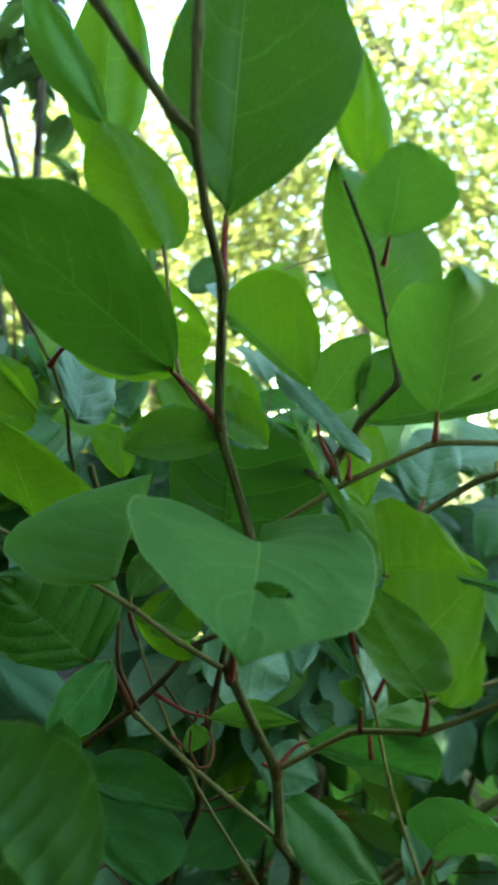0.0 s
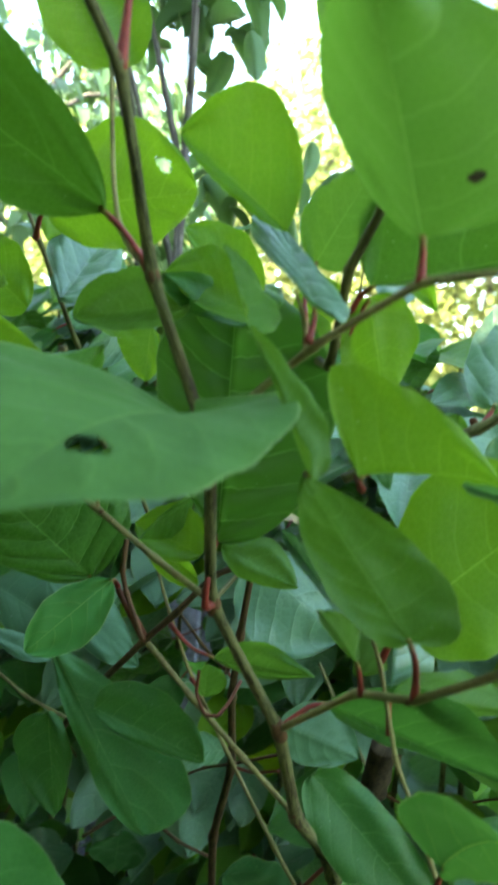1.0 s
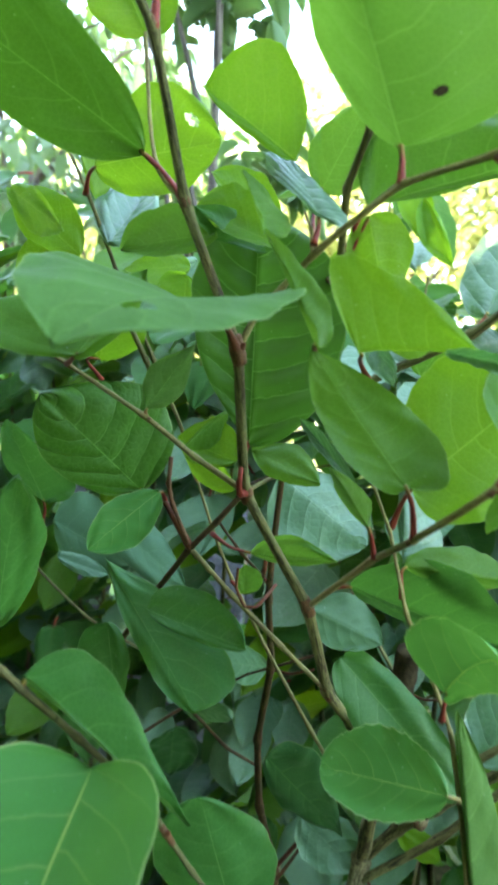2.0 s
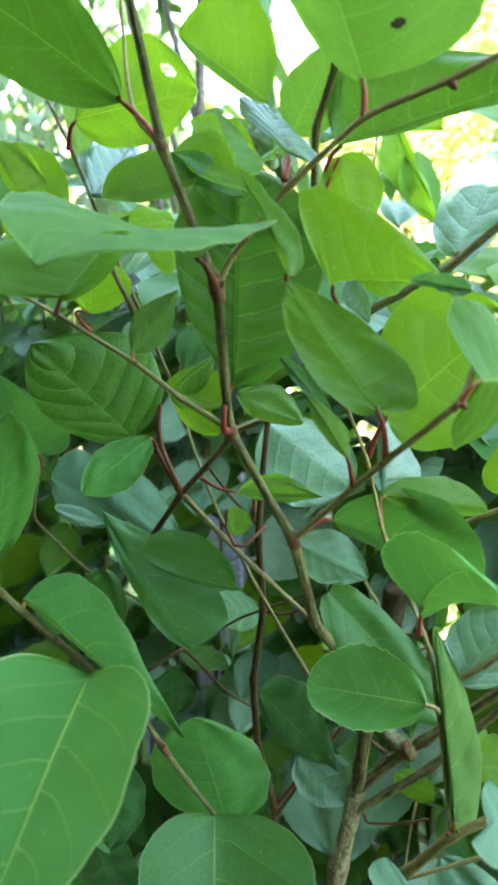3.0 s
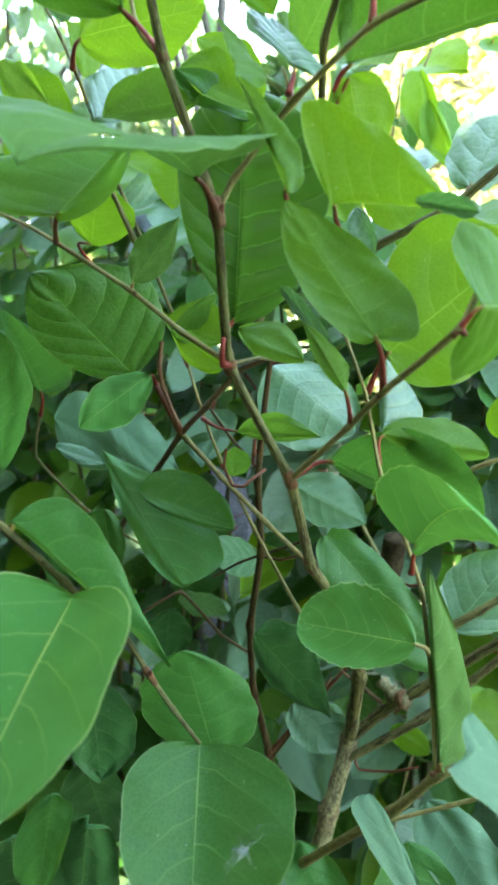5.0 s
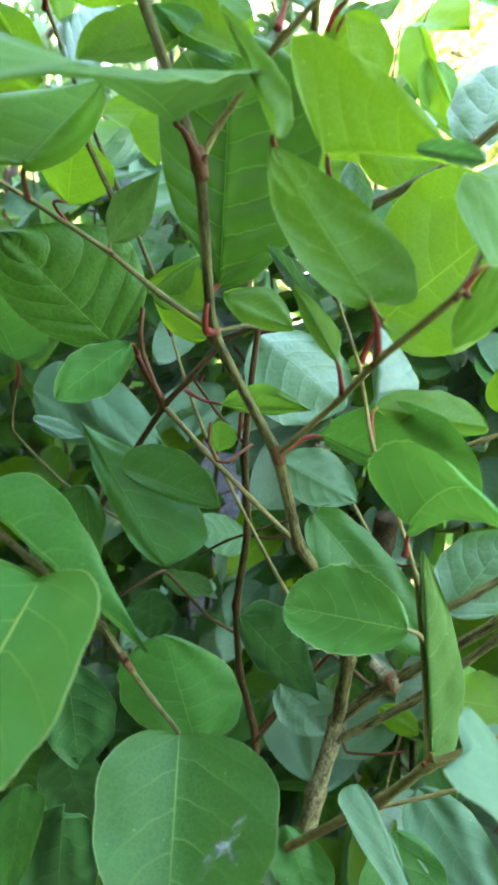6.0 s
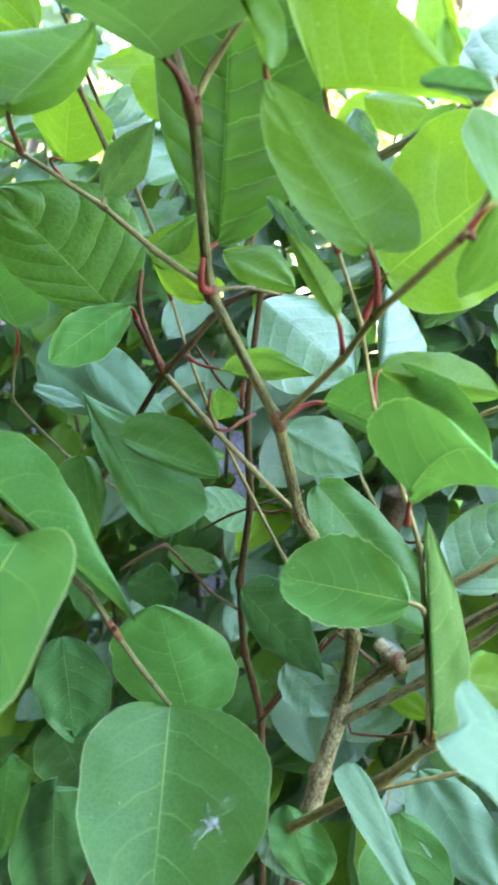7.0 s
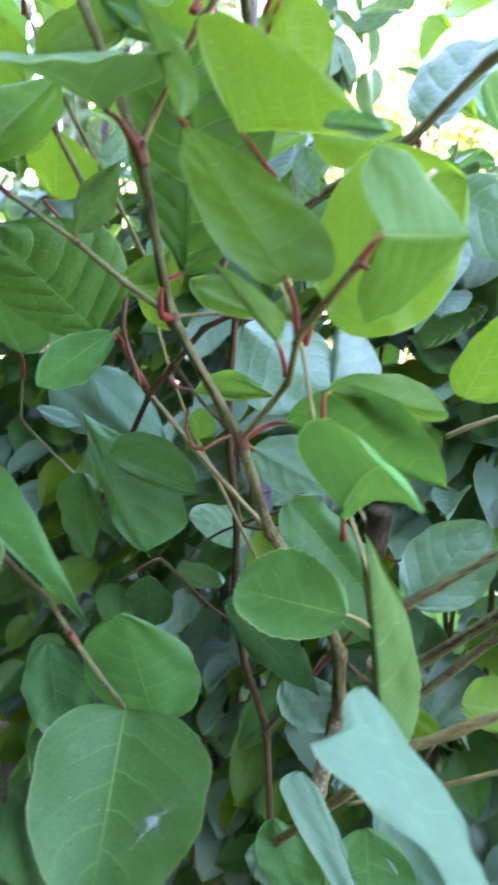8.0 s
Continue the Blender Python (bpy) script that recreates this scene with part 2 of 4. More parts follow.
def mesh_from(name, verts, faces, uvs=None, smooth=True):
    me = bpy.data.meshes.new(name)
    me.from_pydata([tuple(v) for v in verts], [], faces)
    if uvs is not None:
        layer = me.uv_layers.new(name="UVMap")
        idx = np.empty(len(me.loops), dtype=np.int32)
        me.loops.foreach_get("vertex_index", idx)
        layer.data.foreach_set("uv", np.asarray(uvs, dtype=np.float32)[idx].ravel())
    if smooth:
        me.polygons.foreach_set("use_smooth", [True] * len(me.polygons))
    me.update()
    return me


def spline(points, n, ease=0.5):
    """Smooth run of places through the given ones; ease: how widely it swings at each (0: straight legs)."""
    p = [np.array(a, float) for a in points]
    if len(p) == 2:
        p = [p[0], (p[0] + p[1]) / 2, p[1]]
    p = [2 * p[0] - p[1]] + p + [2 * p[-1] - p[-2]]
    run = []
    for i in range(1, len(p) - 2):
        for j in range(n):
            s = j / n
            a, b, c, d = p[i - 1:i + 3]
            m0, m1 = ease * (c - a), ease * (d - b)
            run.append((2 * s ** 3 - 3 * s * s + 1) * b + (s ** 3 - 2 * s * s + s) * m0 + (3 * s * s - 2 * s ** 3) * c + (s ** 3 - s * s) * m1)
    run.append(p[-2])
    return run


def tube(name, places, radii, sides=8, knobs=(), bumpy=0.0):
    """A tapered round stalk along the places; knobs: indices of swollen joints."""
    verts, faces, uvs = [], [], []
    side, run_length = None, 0.0
    for i, q in enumerate(places):
        run_length += np.linalg.norm(q - places[max(i - 1, 0)])
        way = places[min(i + 1, len(places) - 1)] - places[max(i - 1, 0)]
        way = way / (np.linalg.norm(way) + 1e-9)
        if side is None:
            side = np.cross(way, (0.3, 0.5, 0.81))
        side = side - way * (side @ way)
        side = side / np.linalg.norm(side)
        up = np.cross(way, side)
        r = radii[i]
        for kn in knobs:
            r += radii[i] * 0.32 * math.exp(-((i - kn) / 0.55) ** 2)
        for j in range(sides):
            a = 2 * math.pi * j / sides
            rr = r * (1 + (0.13 if sides == 12 and j % 2 else 0.0)) * (1 + bumpy * noise.noise((q[0] * 160 + j * 1.7, q[1] * 160, q[2] * 160)))
            verts.append(q + rr * (math.cos(a) * side + math.sin(a) * up))
            uvs.append((abs(2 * j / sides - 1), run_length))
    n = len(places)
    for i in range(n - 1):
        for j in range(sides):
            faces.append((i * sides + j, i * sides + (j + 1) % sides, (i + 1) * sides + (j + 1) % sides, (i + 1) * sides + j))
    faces.append(tuple(range(sides))[::-1])
    faces.append(tuple(range((n - 1) * sides, n * sides)))
    return mesh_from(name, verts, faces, uvs)


def blade(name, base, tip, left, right, um, q, sag=0.0, lobe=0.04, pucker=0.12, serr=0.0, hole=0, nu=34, nv=8, seed=0.0, curl=0.1, wave=1.0, taper=0.15, full=0.0, neck=(), droop=0.0, ribs=5.4, arc=(0, 0, 0), roll=0.0, spot=0, taper_r=None, slant=1.7):
    """An ovate leaf blade from its base to its tip. left and right lead from the midrib, a share um of the way along, to the widest places of either half."""
    b, t, l, r = (np.array(a, float) for a in (base, tip, left, right))
    axis = t - b
    size = np.linalg.norm(axis)
    normal = np.cross(axis, l - r)
    normal = normal / (np.linalg.norm(normal) + 1e-9)
    fall, point = 2.0 - (q - 0.45) * 1.1, 0.62 + (q - 0.45) * 1.8
    verts, uvs, faces, dead = [], [], [], []
    for i in range(nu + 1):
        u = 0.5 - 0.5 * math.cos(math.pi * (i / nu))
        s = max(0.0, (u - um) / (1 - um))
        edge = 1 + serr * 0.016 * math.sin(u * 120) + 0.07 * noise.noise((u * 6.0, seed * 5.0, 2.0)) * min(1.0, 4 * u)
        wide = []
        for right_half in (0, 1):
            if u < um:
                w = max(0.0, 1 - ((um - u) / um) ** 2) ** (0.5 + 0.9 * (taper if taper_r is None or not right_half else taper_r))
            elif neck:
                w = max((1 - s / 0.30) if right_half == 0 else (1 - s) ** 2, neck[right_half] * max(0.0, 1 - s ** 5) ** 0.5)
            elif right_half:
                w = max(0.0, 1 - s ** (fall + full)) ** (point - 0.08 * full)
            else:
                w = max(0.0, 1 - s ** fall) ** point
            wide.append(w * edge)
        spine = b + axis * u + (normal * sag + np.array(arc)) * (4 * u * (1 - u))
        for j in range(-nv, nv + 1):
            v = j / nv
            a = abs(v)
            half = l if v < 0 else r
            w = wide[0 if v < 0 else 1]
            back = lobe * a * a * (1 - u) ** 4 * min(1.0, 1.6 * w)
            place = spine - axis * back + half * (w * a)
            swing = noise.noise((u * 2.2 + seed * 7.1, v * 1.6 + seed * 3.3, seed)) * 0.085 * wave * size * (0.3 + a)
            rip = noise.noise((u * 7 + seed * 2.1, v * 2 + seed, 4.4)) * 0.04 * size * a * a
            ph = (u * ribs - slant * a ** 1.5 + (0.35 if v > 0 else 0.0) + 0.4 * slant / 1.7 * noise.noise((u * 5 + seed, v * 2.5, seed * 1.7))) % 1.0
            puff = pucker * 0.022 * size * (math.sin(math.pi * ph) ** 0.6 if 0 < ph < 1 else 0) * min(1, a * 5) * (1 - a ** 3)
            lift = roll * 0.09 * size * max(0.0, (a - 0.72) / 0.28) ** 2 * min(1.0, 5 * u)
            cup = -curl * a * a * w * (np.linalg.norm(l) + np.linalg.norm(r)) * 0.5
            hang = droop * size * a * a * math.sin(math.pi * min(1.0, (u - 0.24) / 0.74)) if v > 0 else 0.0
            verts.append(place + normal * (swing + rip + puff + cup + lift - hang))
            uvs.append((u, 0.5 + 0.5 * v))
    cols = 2 * nv + 1
    for i in range(nu):
        for j in range(cols - 1):
            u, v = (i + 0.5) / nu, (j + 0.5) / nv - 1
            uu = 0.5 - 0.5 * math.cos(math.pi * u)
            if hole == 1 and ((uu - 0.69) / 0.045) ** 2 + ((v - 0.17) / 0.17) ** 2 < 1 + 0.35 * noise.noise((uu * 30, v * 8, 1.0)):
                continue
            if spot and ((uu - 0.25) / 0.022) ** 2 + ((v - 0.36) / 0.06) ** 2 < 1 + 0.7 * noise.noise((uu * 60, v * 20, 2.0)):
                dead.append(len(faces))
            if hole == 3 and ((uu - 0.80) / 0.05) ** 2 + ((v + 0.50) / 0.13) ** 2 < 1 + 0.8 * noise.noise((uu * 40, v * 14, 3.0)):
                continue
            k = i * cols + j
            faces.append((k, k + 1, k + cols + 1, k + cols))
    me = mesh_from(name, verts, faces, uvs)
    for k in dead:
        me.polygons[k].material_index = 1
    return me


def thing(name, label, category, at, group="", kind=""):
    ob = new(name)
    ob.location = at
    ob.empty_display_size = 0.05
    return tagged(ob, label, category, group, kind)


def keep_place(ob, parent):
    ob.parent = parent
    ob.matrix_parent_inverse = Matrix.Translation(-Vector(parent.location))
    return ob


shrub = thing("leafy_shrub", "broad-leaved green shrub with brown canes and red leaf stalks", "shrub", (0.03, 0.70, 0.0))
LEAF_COUNT = [0]


def stalk(name, kind, r0, r1, *places):
    n = 5
    run = spline(places, n, 0.16)
    thick = 0.92 if kind == "stem" else 0.86
    r0, r1 = r0 * thick, r1 * thick
    radii = r0 + (r1 - r0) * np.linspace(0, 1, len(run)) ** (2.2 if name == "main_stem" else 1.0)
    knobs = [i * n for i in range(1, len(places) - 1)] if kind not in ("red", "stub") else ()
    ob = part(name, tube(name, run, radii, 12 if kind == "stem" else 10, knobs, 0.4 if kind == "old" else 0.14), BARK[kind], None)
    return keep_place(ob, shrub)


def leaf(kind, base, tip, left, right, um, q, sag=0.0, lobe=0.04, pucker=0.22, serr=0.0, hole=0, web=0, curl=0.1, wave=1.0, taper=0.15, full=0.0, neck=(), tan=0, droop=0.0, stalk_to=(), ribs=0, arc=(0, 0, 0), roll=0.0, flare=1.0, spot=0, taper_r=None, slant=1.7):
    LEAF_COUNT[0] += 1
    me = blade("leaf", base, tip, left, right, um, q, sag, lobe, pucker, max(serr, 0.3), hole, nu=140 if hole or spot else 56 if pucker > 0.8 else 44, nv=36 if hole or spot else 12 if pucker > 0.8 else 9, seed=LEAF_COUNT[0] * 0.37, curl=curl, wave=wave, taper=taper, full=full, neck=neck, droop=droop, ribs=ribs or 5.4, arc=arc, roll=roll, spot=spot, taper_r=taper_r, slant=slant)
    me.materials.append(LEAF[kind])
    if spot:
        me.materials.append(BARK["stub"])
    ob = keep_place(part("leaf", me, LEAF[kind], None), shrub)
    inner = np.array(base) + (np.array(tip) - np.array(base)) * 0.02
    if stalk_to:
        run = spline([inner, *stalk_to], 5) if len(stalk_to) > 1 else None
        if run is None:
            b, e = inner, np.array(stalk_to[-1])
            way = np.array(base) - np.array(tip)
            way = way / np.linalg.norm(way) * np.linalg.norm(e - b) * (0.18 if way @ (e - b) > 0 else 0.03)
            run = spline([b, b + way * 0.8 + (e - b) * 0.25, e], 5)
        along = np.linspace(0, 1, len(run))
        pe = part("petiole", tube("petiole", run, (0.0007 + 0.0048 * np.linalg.norm(np.array(tip) - np.array(base))) * (1 + 0.35 * along + 0.75 * flare * along ** 5), 8, (), 0.15), (PETIOLE, BARK["twig"], BARK["red"])[tan], None)
        pe.parent = ob
        pe.matrix_parent_inverse = Matrix.Translation(-Vector(shrub.location)) @ Matrix.Translation(Vector(shrub.location))
    if web:
        ob["label"] = "large green leaf with a dusty cobweb smear"
    return ob


def sheath(place, way, radius, length):
    """The reddish swollen collar at a joint of a cane."""
    q, w = np.array(place), np.array(way) / np.linalg.norm(way)
    run = [q + w * length * f for f in (-0.6, -0.35, -0.1, 0.1, 0.3, 0.5)]
    radii = [radius * f for f in (0.90, 0.96, 1.08, 1.12, 1.0, 0.92)]
    ob = part("node_sheath", tube("node_sheath", run, radii, 10, (), 0.12), BARK["node"], None)
    return keep_place(ob, shrub)


def cobweb(on, middle, *ends):
    """Dusty threads round a middle, a hair above the leaf that carries them."""
    mid_at = np.array(middle)
    vs, fs, us = [], [], []
    r = random.Random(3)
    for i in range(16):
        e1, e2 = np.array(ends[i % len(ends)]), np.array(ends[(i * 3 + 1) % len(ends)])
        a0 = mid_at + (e2 - mid_at) * r.uniform(0.0, 0.3)
        way = (mid_at + (e1 - mid_at) * r.uniform(0.5, 1.0)) - a0
        side = np.cross(way, (0.3, -0.9, 0.3))
        side = side / np.linalg.norm(side)
        wide = r.uniform(0.0004, 0.0012)
        for j in range(7):
            f = j / 6
            width = wide * (1 - f) + 0.00008
            q = a0 + way * f + side * 0.002 * noise.noise((f * 4, i * 3.1, 0.5))
            vs += [q - side * width, q + side * width]
            us += [(0.15 + 0.4 * f, 0)] * 2
            if j:
                k = len(vs)
                fs.append((k - 4, k - 3, k - 1, k - 2))
    # soft dusty smears in the leaf's plane, fading outwards
    ax = np.array(ends[0]) - np.array(ends[1])
    ay = np.cross(ax, np.cross(np.array(ends[2]) - mid_at, ax))
    ay = ay / np.linalg.norm(ay) * np.linalg.norm(ax)
    for along, across, big, thin in ((-0.08, 0.0, 0.14, 0.04), (-0.22, 0.02, 0.22, 0.05), (0.2, 0.03, 0.2, 0.05)):
        c = mid_at + ax * along + ay * across
        k = len(vs)
        vs.append(c)
        us.append((0.0, 0))
        for j in range(20):
            a = 2 * math.pi * j / 20
            wob = 0.75 + 0.5 * noise.noise((math.cos(a) * 2, math.sin(a) * 2, along * 9))
            vs.append(c + (ax * math.cos(a) * big + ay * math.sin(a) * thin) * wob)
            us.append((1.0, 0))
            fs.append((k, k + 1 + j, k + 1 + (j + 1) % 20))
    skin = BVHTree.FromPolygons([v.co for v in on.data.vertices], [p.vertices for p in on.data.polygons])
    for k, v in enumerate(vs):
        near, up, _, _ = skin.find_nearest(Vector(v))
        vs[k] = near + (up if up.y < 0 else -up) * 0.0006
    ob = part("cobweb", mesh_from("cobweb", vs, fs, us), WEB, on, "dusty white cobweb smear")
    ob.matrix_parent_inverse = Matrix.Identity(4)
    return ob


def bud(place, way, size):
    """A small pointed red-brown bud that sits in the joint of a cane."""
    q, w = np.array(place), np.array(way) / np.linalg.norm(way)
    run = [q + w * size * f for f in (-0.1, 0.15, 0.4, 0.65, 0.85, 1.0)]
    radii = [size * f for f in (0.26, 0.36, 0.38, 0.28, 0.15, 0.03)]
    return keep_place(part("bud", tube("bud", run, radii, 8, (), 0.2), BARK["red"], None), shrub)

# ---- the shrub in front: canes and twigs ----
stalk("main_stem", "stem", 0.0020, 0.0062, (-0.0376, 0.2558, 1.4377), (-0.0381, 0.2678, 1.3825), (-0.0380, 0.2775, 1.3464), (-0.0318, 0.2986, 1.3192), (-0.0230, 0.3210, 1.2930), (-0.0210, 0.3590, 1.2260), (0.0029, 0.3810, 1.1512), (-0.0060, 0.4310, 1.0700), (0.0290, 0.4610, 0.9950), (0.0380, 0.4940, 0.9290), (0.0526, 0.5135, 0.9020), (0.0583, 0.5464, 0.8650), (0.0610, 0.5955, 0.8074), (0.0450, 0.6560, 0.7160))
stalk("trunk", "old", 0.0070, 0.0120, (0.0519, 0.6311, 0.7638), (0.0450, 0.6560, 0.7160), (0.0317, 0.6457, 0.6464), (0.0174, 0.6441, 0.5632), (0.0048, 0.6655, 0.3707))
stalk("side_stem", "stem", 0.0010, 0.0032, (0.0395, 0.3484, 1.3581), (0.0582, 0.3573, 1.3227), (0.0692, 0.3575, 1.2802), (0.0740, 0.3540, 1.2530), (0.0599, 0.3767, 1.2329), (0.0480, 0.4225, 1.1965), (0.0325, 0.4549, 1.2041), (0.0150, 0.4943, 1.1764), (-0.0142, 0.4977, 1.0896))
stalk("twig", "twig", 0.0022, 0.0015, (0.0029, 0.3810, 1.1512), (0.0126, 0.3812, 1.1701), (0.0500, 0.3596, 1.1984), (0.0910, 0.3400, 1.2210), (0.1301, 0.3154, 1.2221), (0.1593, 0.3050, 1.2288))
stalk("twig", "twig", 0.0024, 0.0016, (0.0290, 0.4610, 0.9950), (0.0729, 0.4280, 1.0355), (0.1010, 0.3700, 1.0590), (0.1370, 0.3420, 1.0890), (0.1467, 0.3708, 1.1192), (0.1526, 0.3923, 1.1343))
stalk("twig", "twig", 0.0010, 0.0017, (0.0611, 0.4094, 1.1151), (0.0702, 0.4158, 1.0897), (0.0839, 0.4177, 1.0556), (0.0951, 0.4177, 1.0102), (0.1102, 0.4302, 0.9704), (0.1216, 0.4316, 0.9405), (0.1304, 0.4352, 0.8850), (0.1370, 0.4340, 0.8270))
stalk("branch", "stem", 0.0030, 0.0022, (0.0517, 0.4826, 1.1374), (0.0711, 0.4797, 1.1482), (0.1220, 0.4680, 1.1710), (0.1626, 0.4526, 1.2005), (0.2382, 0.4180, 1.2295))
stalk("twig", "twig", 0.0022, 0.0014, (-0.0060, 0.4310, 1.0700), (-0.0399, 0.4302, 1.0898), (-0.0710, 0.4210, 1.1140), (-0.1338, 0.4286, 1.1472), (-0.1590, 0.4314, 1.1595), (-0.2005, 0.4288, 1.1755))
stalk("branch", "dark", 0.0024, 0.0030, (-0.0050, 0.5130, 1.0770), (-0.0296, 0.5114, 1.0653), (-0.0547, 0.5108, 1.0365), (-0.0760, 0.5140, 1.0150), (-0.1354, 0.5601, 0.9526), (-0.1975, 0.5950, 0.8717))
stalk("branch", "dark", 0.0022, 0.0050, (-0.0019, 0.5123, 1.0847), (-0.0050, 0.5130, 1.0770), (-0.0130, 0.5244, 1.0241), (-0.0197, 0.5392, 0.9771), (-0.0226, 0.5647, 0.9150), (-0.0459, 0.6130, 0.8306), (-0.0568, 0.6651, 0.7396), (-0.0540, 0.7210, 0.6440), (-0.0523, 0.7426, 0.5108), (-0.0524, 0.7785, 0.3115))
stalk("twig", "stem", 0.0014, 0.0011, (-0.0060, 0.4310, 1.0700), (-0.0058, 0.4888, 1.0753), (0.0073, 0.5145, 1.0731))
stalk("twig", "red", 0.0026, 0.0038, (-0.0915, 0.4990, 1.0511), (-0.0835, 0.5007, 1.0381), (-0.0760, 0.5140, 1.0150))
stalk("twig", "twig", 0.0024, 0.0020, (-0.0760, 0.5140, 1.0150), (-0.0401, 0.5113, 0.9836), (0.0004, 0.5018, 0.9549), (0.0380, 0.4940, 0.9290))
stalk("twig", "twig", 0.0012, 0.0018, (-0.0781, 0.5169, 1.0797), (-0.0606, 0.5189, 1.0313), (-0.0443, 0.5213, 0.9939), (-0.0203, 0.5359, 0.9410), (0.0190, 0.5340, 0.8820), (0.0460, 0.5360, 0.8420))
stalk("branch", "stem", 0.0021, 0.0012, (-0.0938, 0.2921, 1.0058), (-0.0821, 0.3151, 0.9776), (-0.0587, 0.3316, 0.9494), (-0.0290, 0.3496, 0.9141), (-0.0186, 0.3568, 0.8938), (-0.0064, 0.3646, 0.8717), (0.0070, 0.3730, 0.8500))
stalk("branch", "stem", 0.0055, 0.0035, (0.0450, 0.6560, 0.7160), (0.0761, 0.6494, 0.7541), (0.1076, 0.6316, 0.7883), (0.1791, 0.5995, 0.8632), (0.2952, 0.5445, 0.9845))
stalk("branch", "stem", 0.0042, 0.0030, (0.0424, 0.6537, 0.6952), (0.1126, 0.6414, 0.7585), (0.1803, 0.6193, 0.8416), (0.3074, 0.5893, 0.9605))
stalk("branch", "twig", 0.0046, 0.0026, (-0.0097, 0.6070, 0.5898), (0.0245, 0.5683, 0.6425), (0.1099, 0.4716, 0.7743), (0.1370, 0.4340, 0.8270), (0.1770, 0.4280, 0.8577), (0.2560, 0.4187, 0.9199))
stalk("twig", "twig", 0.0018, 0.0015, (0.1031, 0.4988, 0.7478), (0.1452, 0.4946, 0.7731), (0.1804, 0.4878, 0.7974), (0.2574, 0.4773, 0.8533))
stalk("twig", "red", 0.0028, 0.0020, (-0.0540, 0.7210, 0.6440), (-0.0197, 0.7064, 0.6964), (0.0184, 0.6927, 0.7522), (0.0539, 0.6779, 0.8047))
stalk("twig", "red", 0.0016, 0.0012, (0.0450, 0.6560, 0.7160), (0.0571, 0.6480, 0.6931), (0.0895, 0.6391, 0.7036), (0.1129, 0.6275, 0.7195))
stalk("branch", "stub", 0.0120, 0.0125, (0.0819, 0.6134, 0.9286), (0.0800, 0.6167, 0.9127), (0.0765, 0.6188, 0.8897))
stalk("twig", "red", 0.0014, 0.0012, (0.0751, 0.6287, 0.8877), (0.0964, 0.6150, 0.8877), (0.1096, 0.5990, 0.8956))
stalk("twig", "stem", 0.0018, 0.0014, (0.0720, 0.6489, 0.8878), (0.0476, 0.6643, 0.9188), (0.0174, 0.6993, 0.9540))
stalk("branch", "stem", 0.0028, 0.0022, (0.1334, 0.4906, 0.8984), (0.1544, 0.4889, 0.9155), (0.1812, 0.4896, 0.9375), (0.2623, 0.4706, 1.0025))
stalk("twig", "twig", 0.0022, 0.0018, (0.1392, 0.5546, 0.9991), (0.1529, 0.5495, 1.0069), (0.1756, 0.5477, 1.0167), (0.2749, 0.5431, 1.0508))
stalk("twig", "stem", 0.0010, 0.0016, (-0.1651, 0.4536, 1.3174), (-0.1457, 0.4474, 1.2894), (-0.1286, 0.4404, 1.2625), (-0.1203, 0.4515, 1.2331), (-0.1230, 0.4803, 1.2090), (-0.1200, 0.5300, 1.1600), (-0.1120, 0.6000, 1.0800))
stalk("twig", "stem", 0.0022, 0.0016, (-0.0993, 0.4241, 1.2002), (-0.0950, 0.4296, 1.1844), (-0.0846, 0.4464, 1.1519), (-0.0942, 0.4839, 1.1334))
stalk("branch", "stem", 0.0020, 0.0026, (-0.0874, 0.2595, 1.4005), (-0.0785, 0.2616, 1.3892), (-0.0629, 0.2687, 1.3707), (-0.0475, 0.2736, 1.3522), (-0.0379, 0.2775, 1.3451))
stalk("twig", "dark", 0.0016, 0.0018, (-0.1309, 0.5524, 0.8453), (-0.0964, 0.5666, 0.8683), (-0.0809, 0.6306, 0.8079), (-0.0607, 0.6569, 0.7836))
stalk("twig", "twig", 0.0009, 0.0014, (0.0379, 0.3787, 1.2231), (0.0441, 0.3692, 1.2106), (0.0466, 0.3636, 1.1972))
stalk("twig", "stem", 0.0011, 0.0016, (-0.2229, 0.5351, 1.0198), (-0.2366, 0.5480, 0.9789), (-0.2066, 0.5860, 0.9271), (-0.1703, 0.6477, 0.8774))
stalk("twig", "twig", 0.0014, 0.0018, (0.0504, 0.8570, 1.4121), (0.0637, 0.8645, 1.4451), (0.1474, 0.8756, 1.4774))
stalk("twig", "dark", 0.0018, 0.0026, (0.0364, 0.6435, 0.7876), (0.0555, 0.6381, 0.7804), (0.0756, 0.6375, 0.7679))
stalk("knob", "old", 0.0062, 0.0088, (0.0721, 0.6447, 0.7862), (0.0831, 0.6417, 0.7781), (0.0942, 0.6345, 0.7764), (0.1004, 0.6312, 0.7761))
stalk("twig", "dark", 0.0016, 0.0022, (0.0183, 0.6864, 0.7603), (-0.0109, 0.6789, 0.7103), (-0.0385, 0.6730, 0.6664))
stalk("twig", "red", 0.0022, 0.0016, (-0.0799, 0.5134, 1.0882), (-0.0774, 0.5145, 1.0768), (-0.0731, 0.5164, 1.0663))
stalk("twig", "node", 0.0020, 0.0018, (-0.0852, 0.4940, 1.0850), (-0.0852, 0.4908, 1.0657), (-0.0831, 0.4943, 1.0503), (-0.0677, 0.4897, 1.0232))
stalk("twig", "dark", 0.0012, 0.0014, (-0.0543, 0.5177, 1.0358), (-0.0397, 0.5294, 1.0117), (-0.0257, 0.5417, 0.9929))
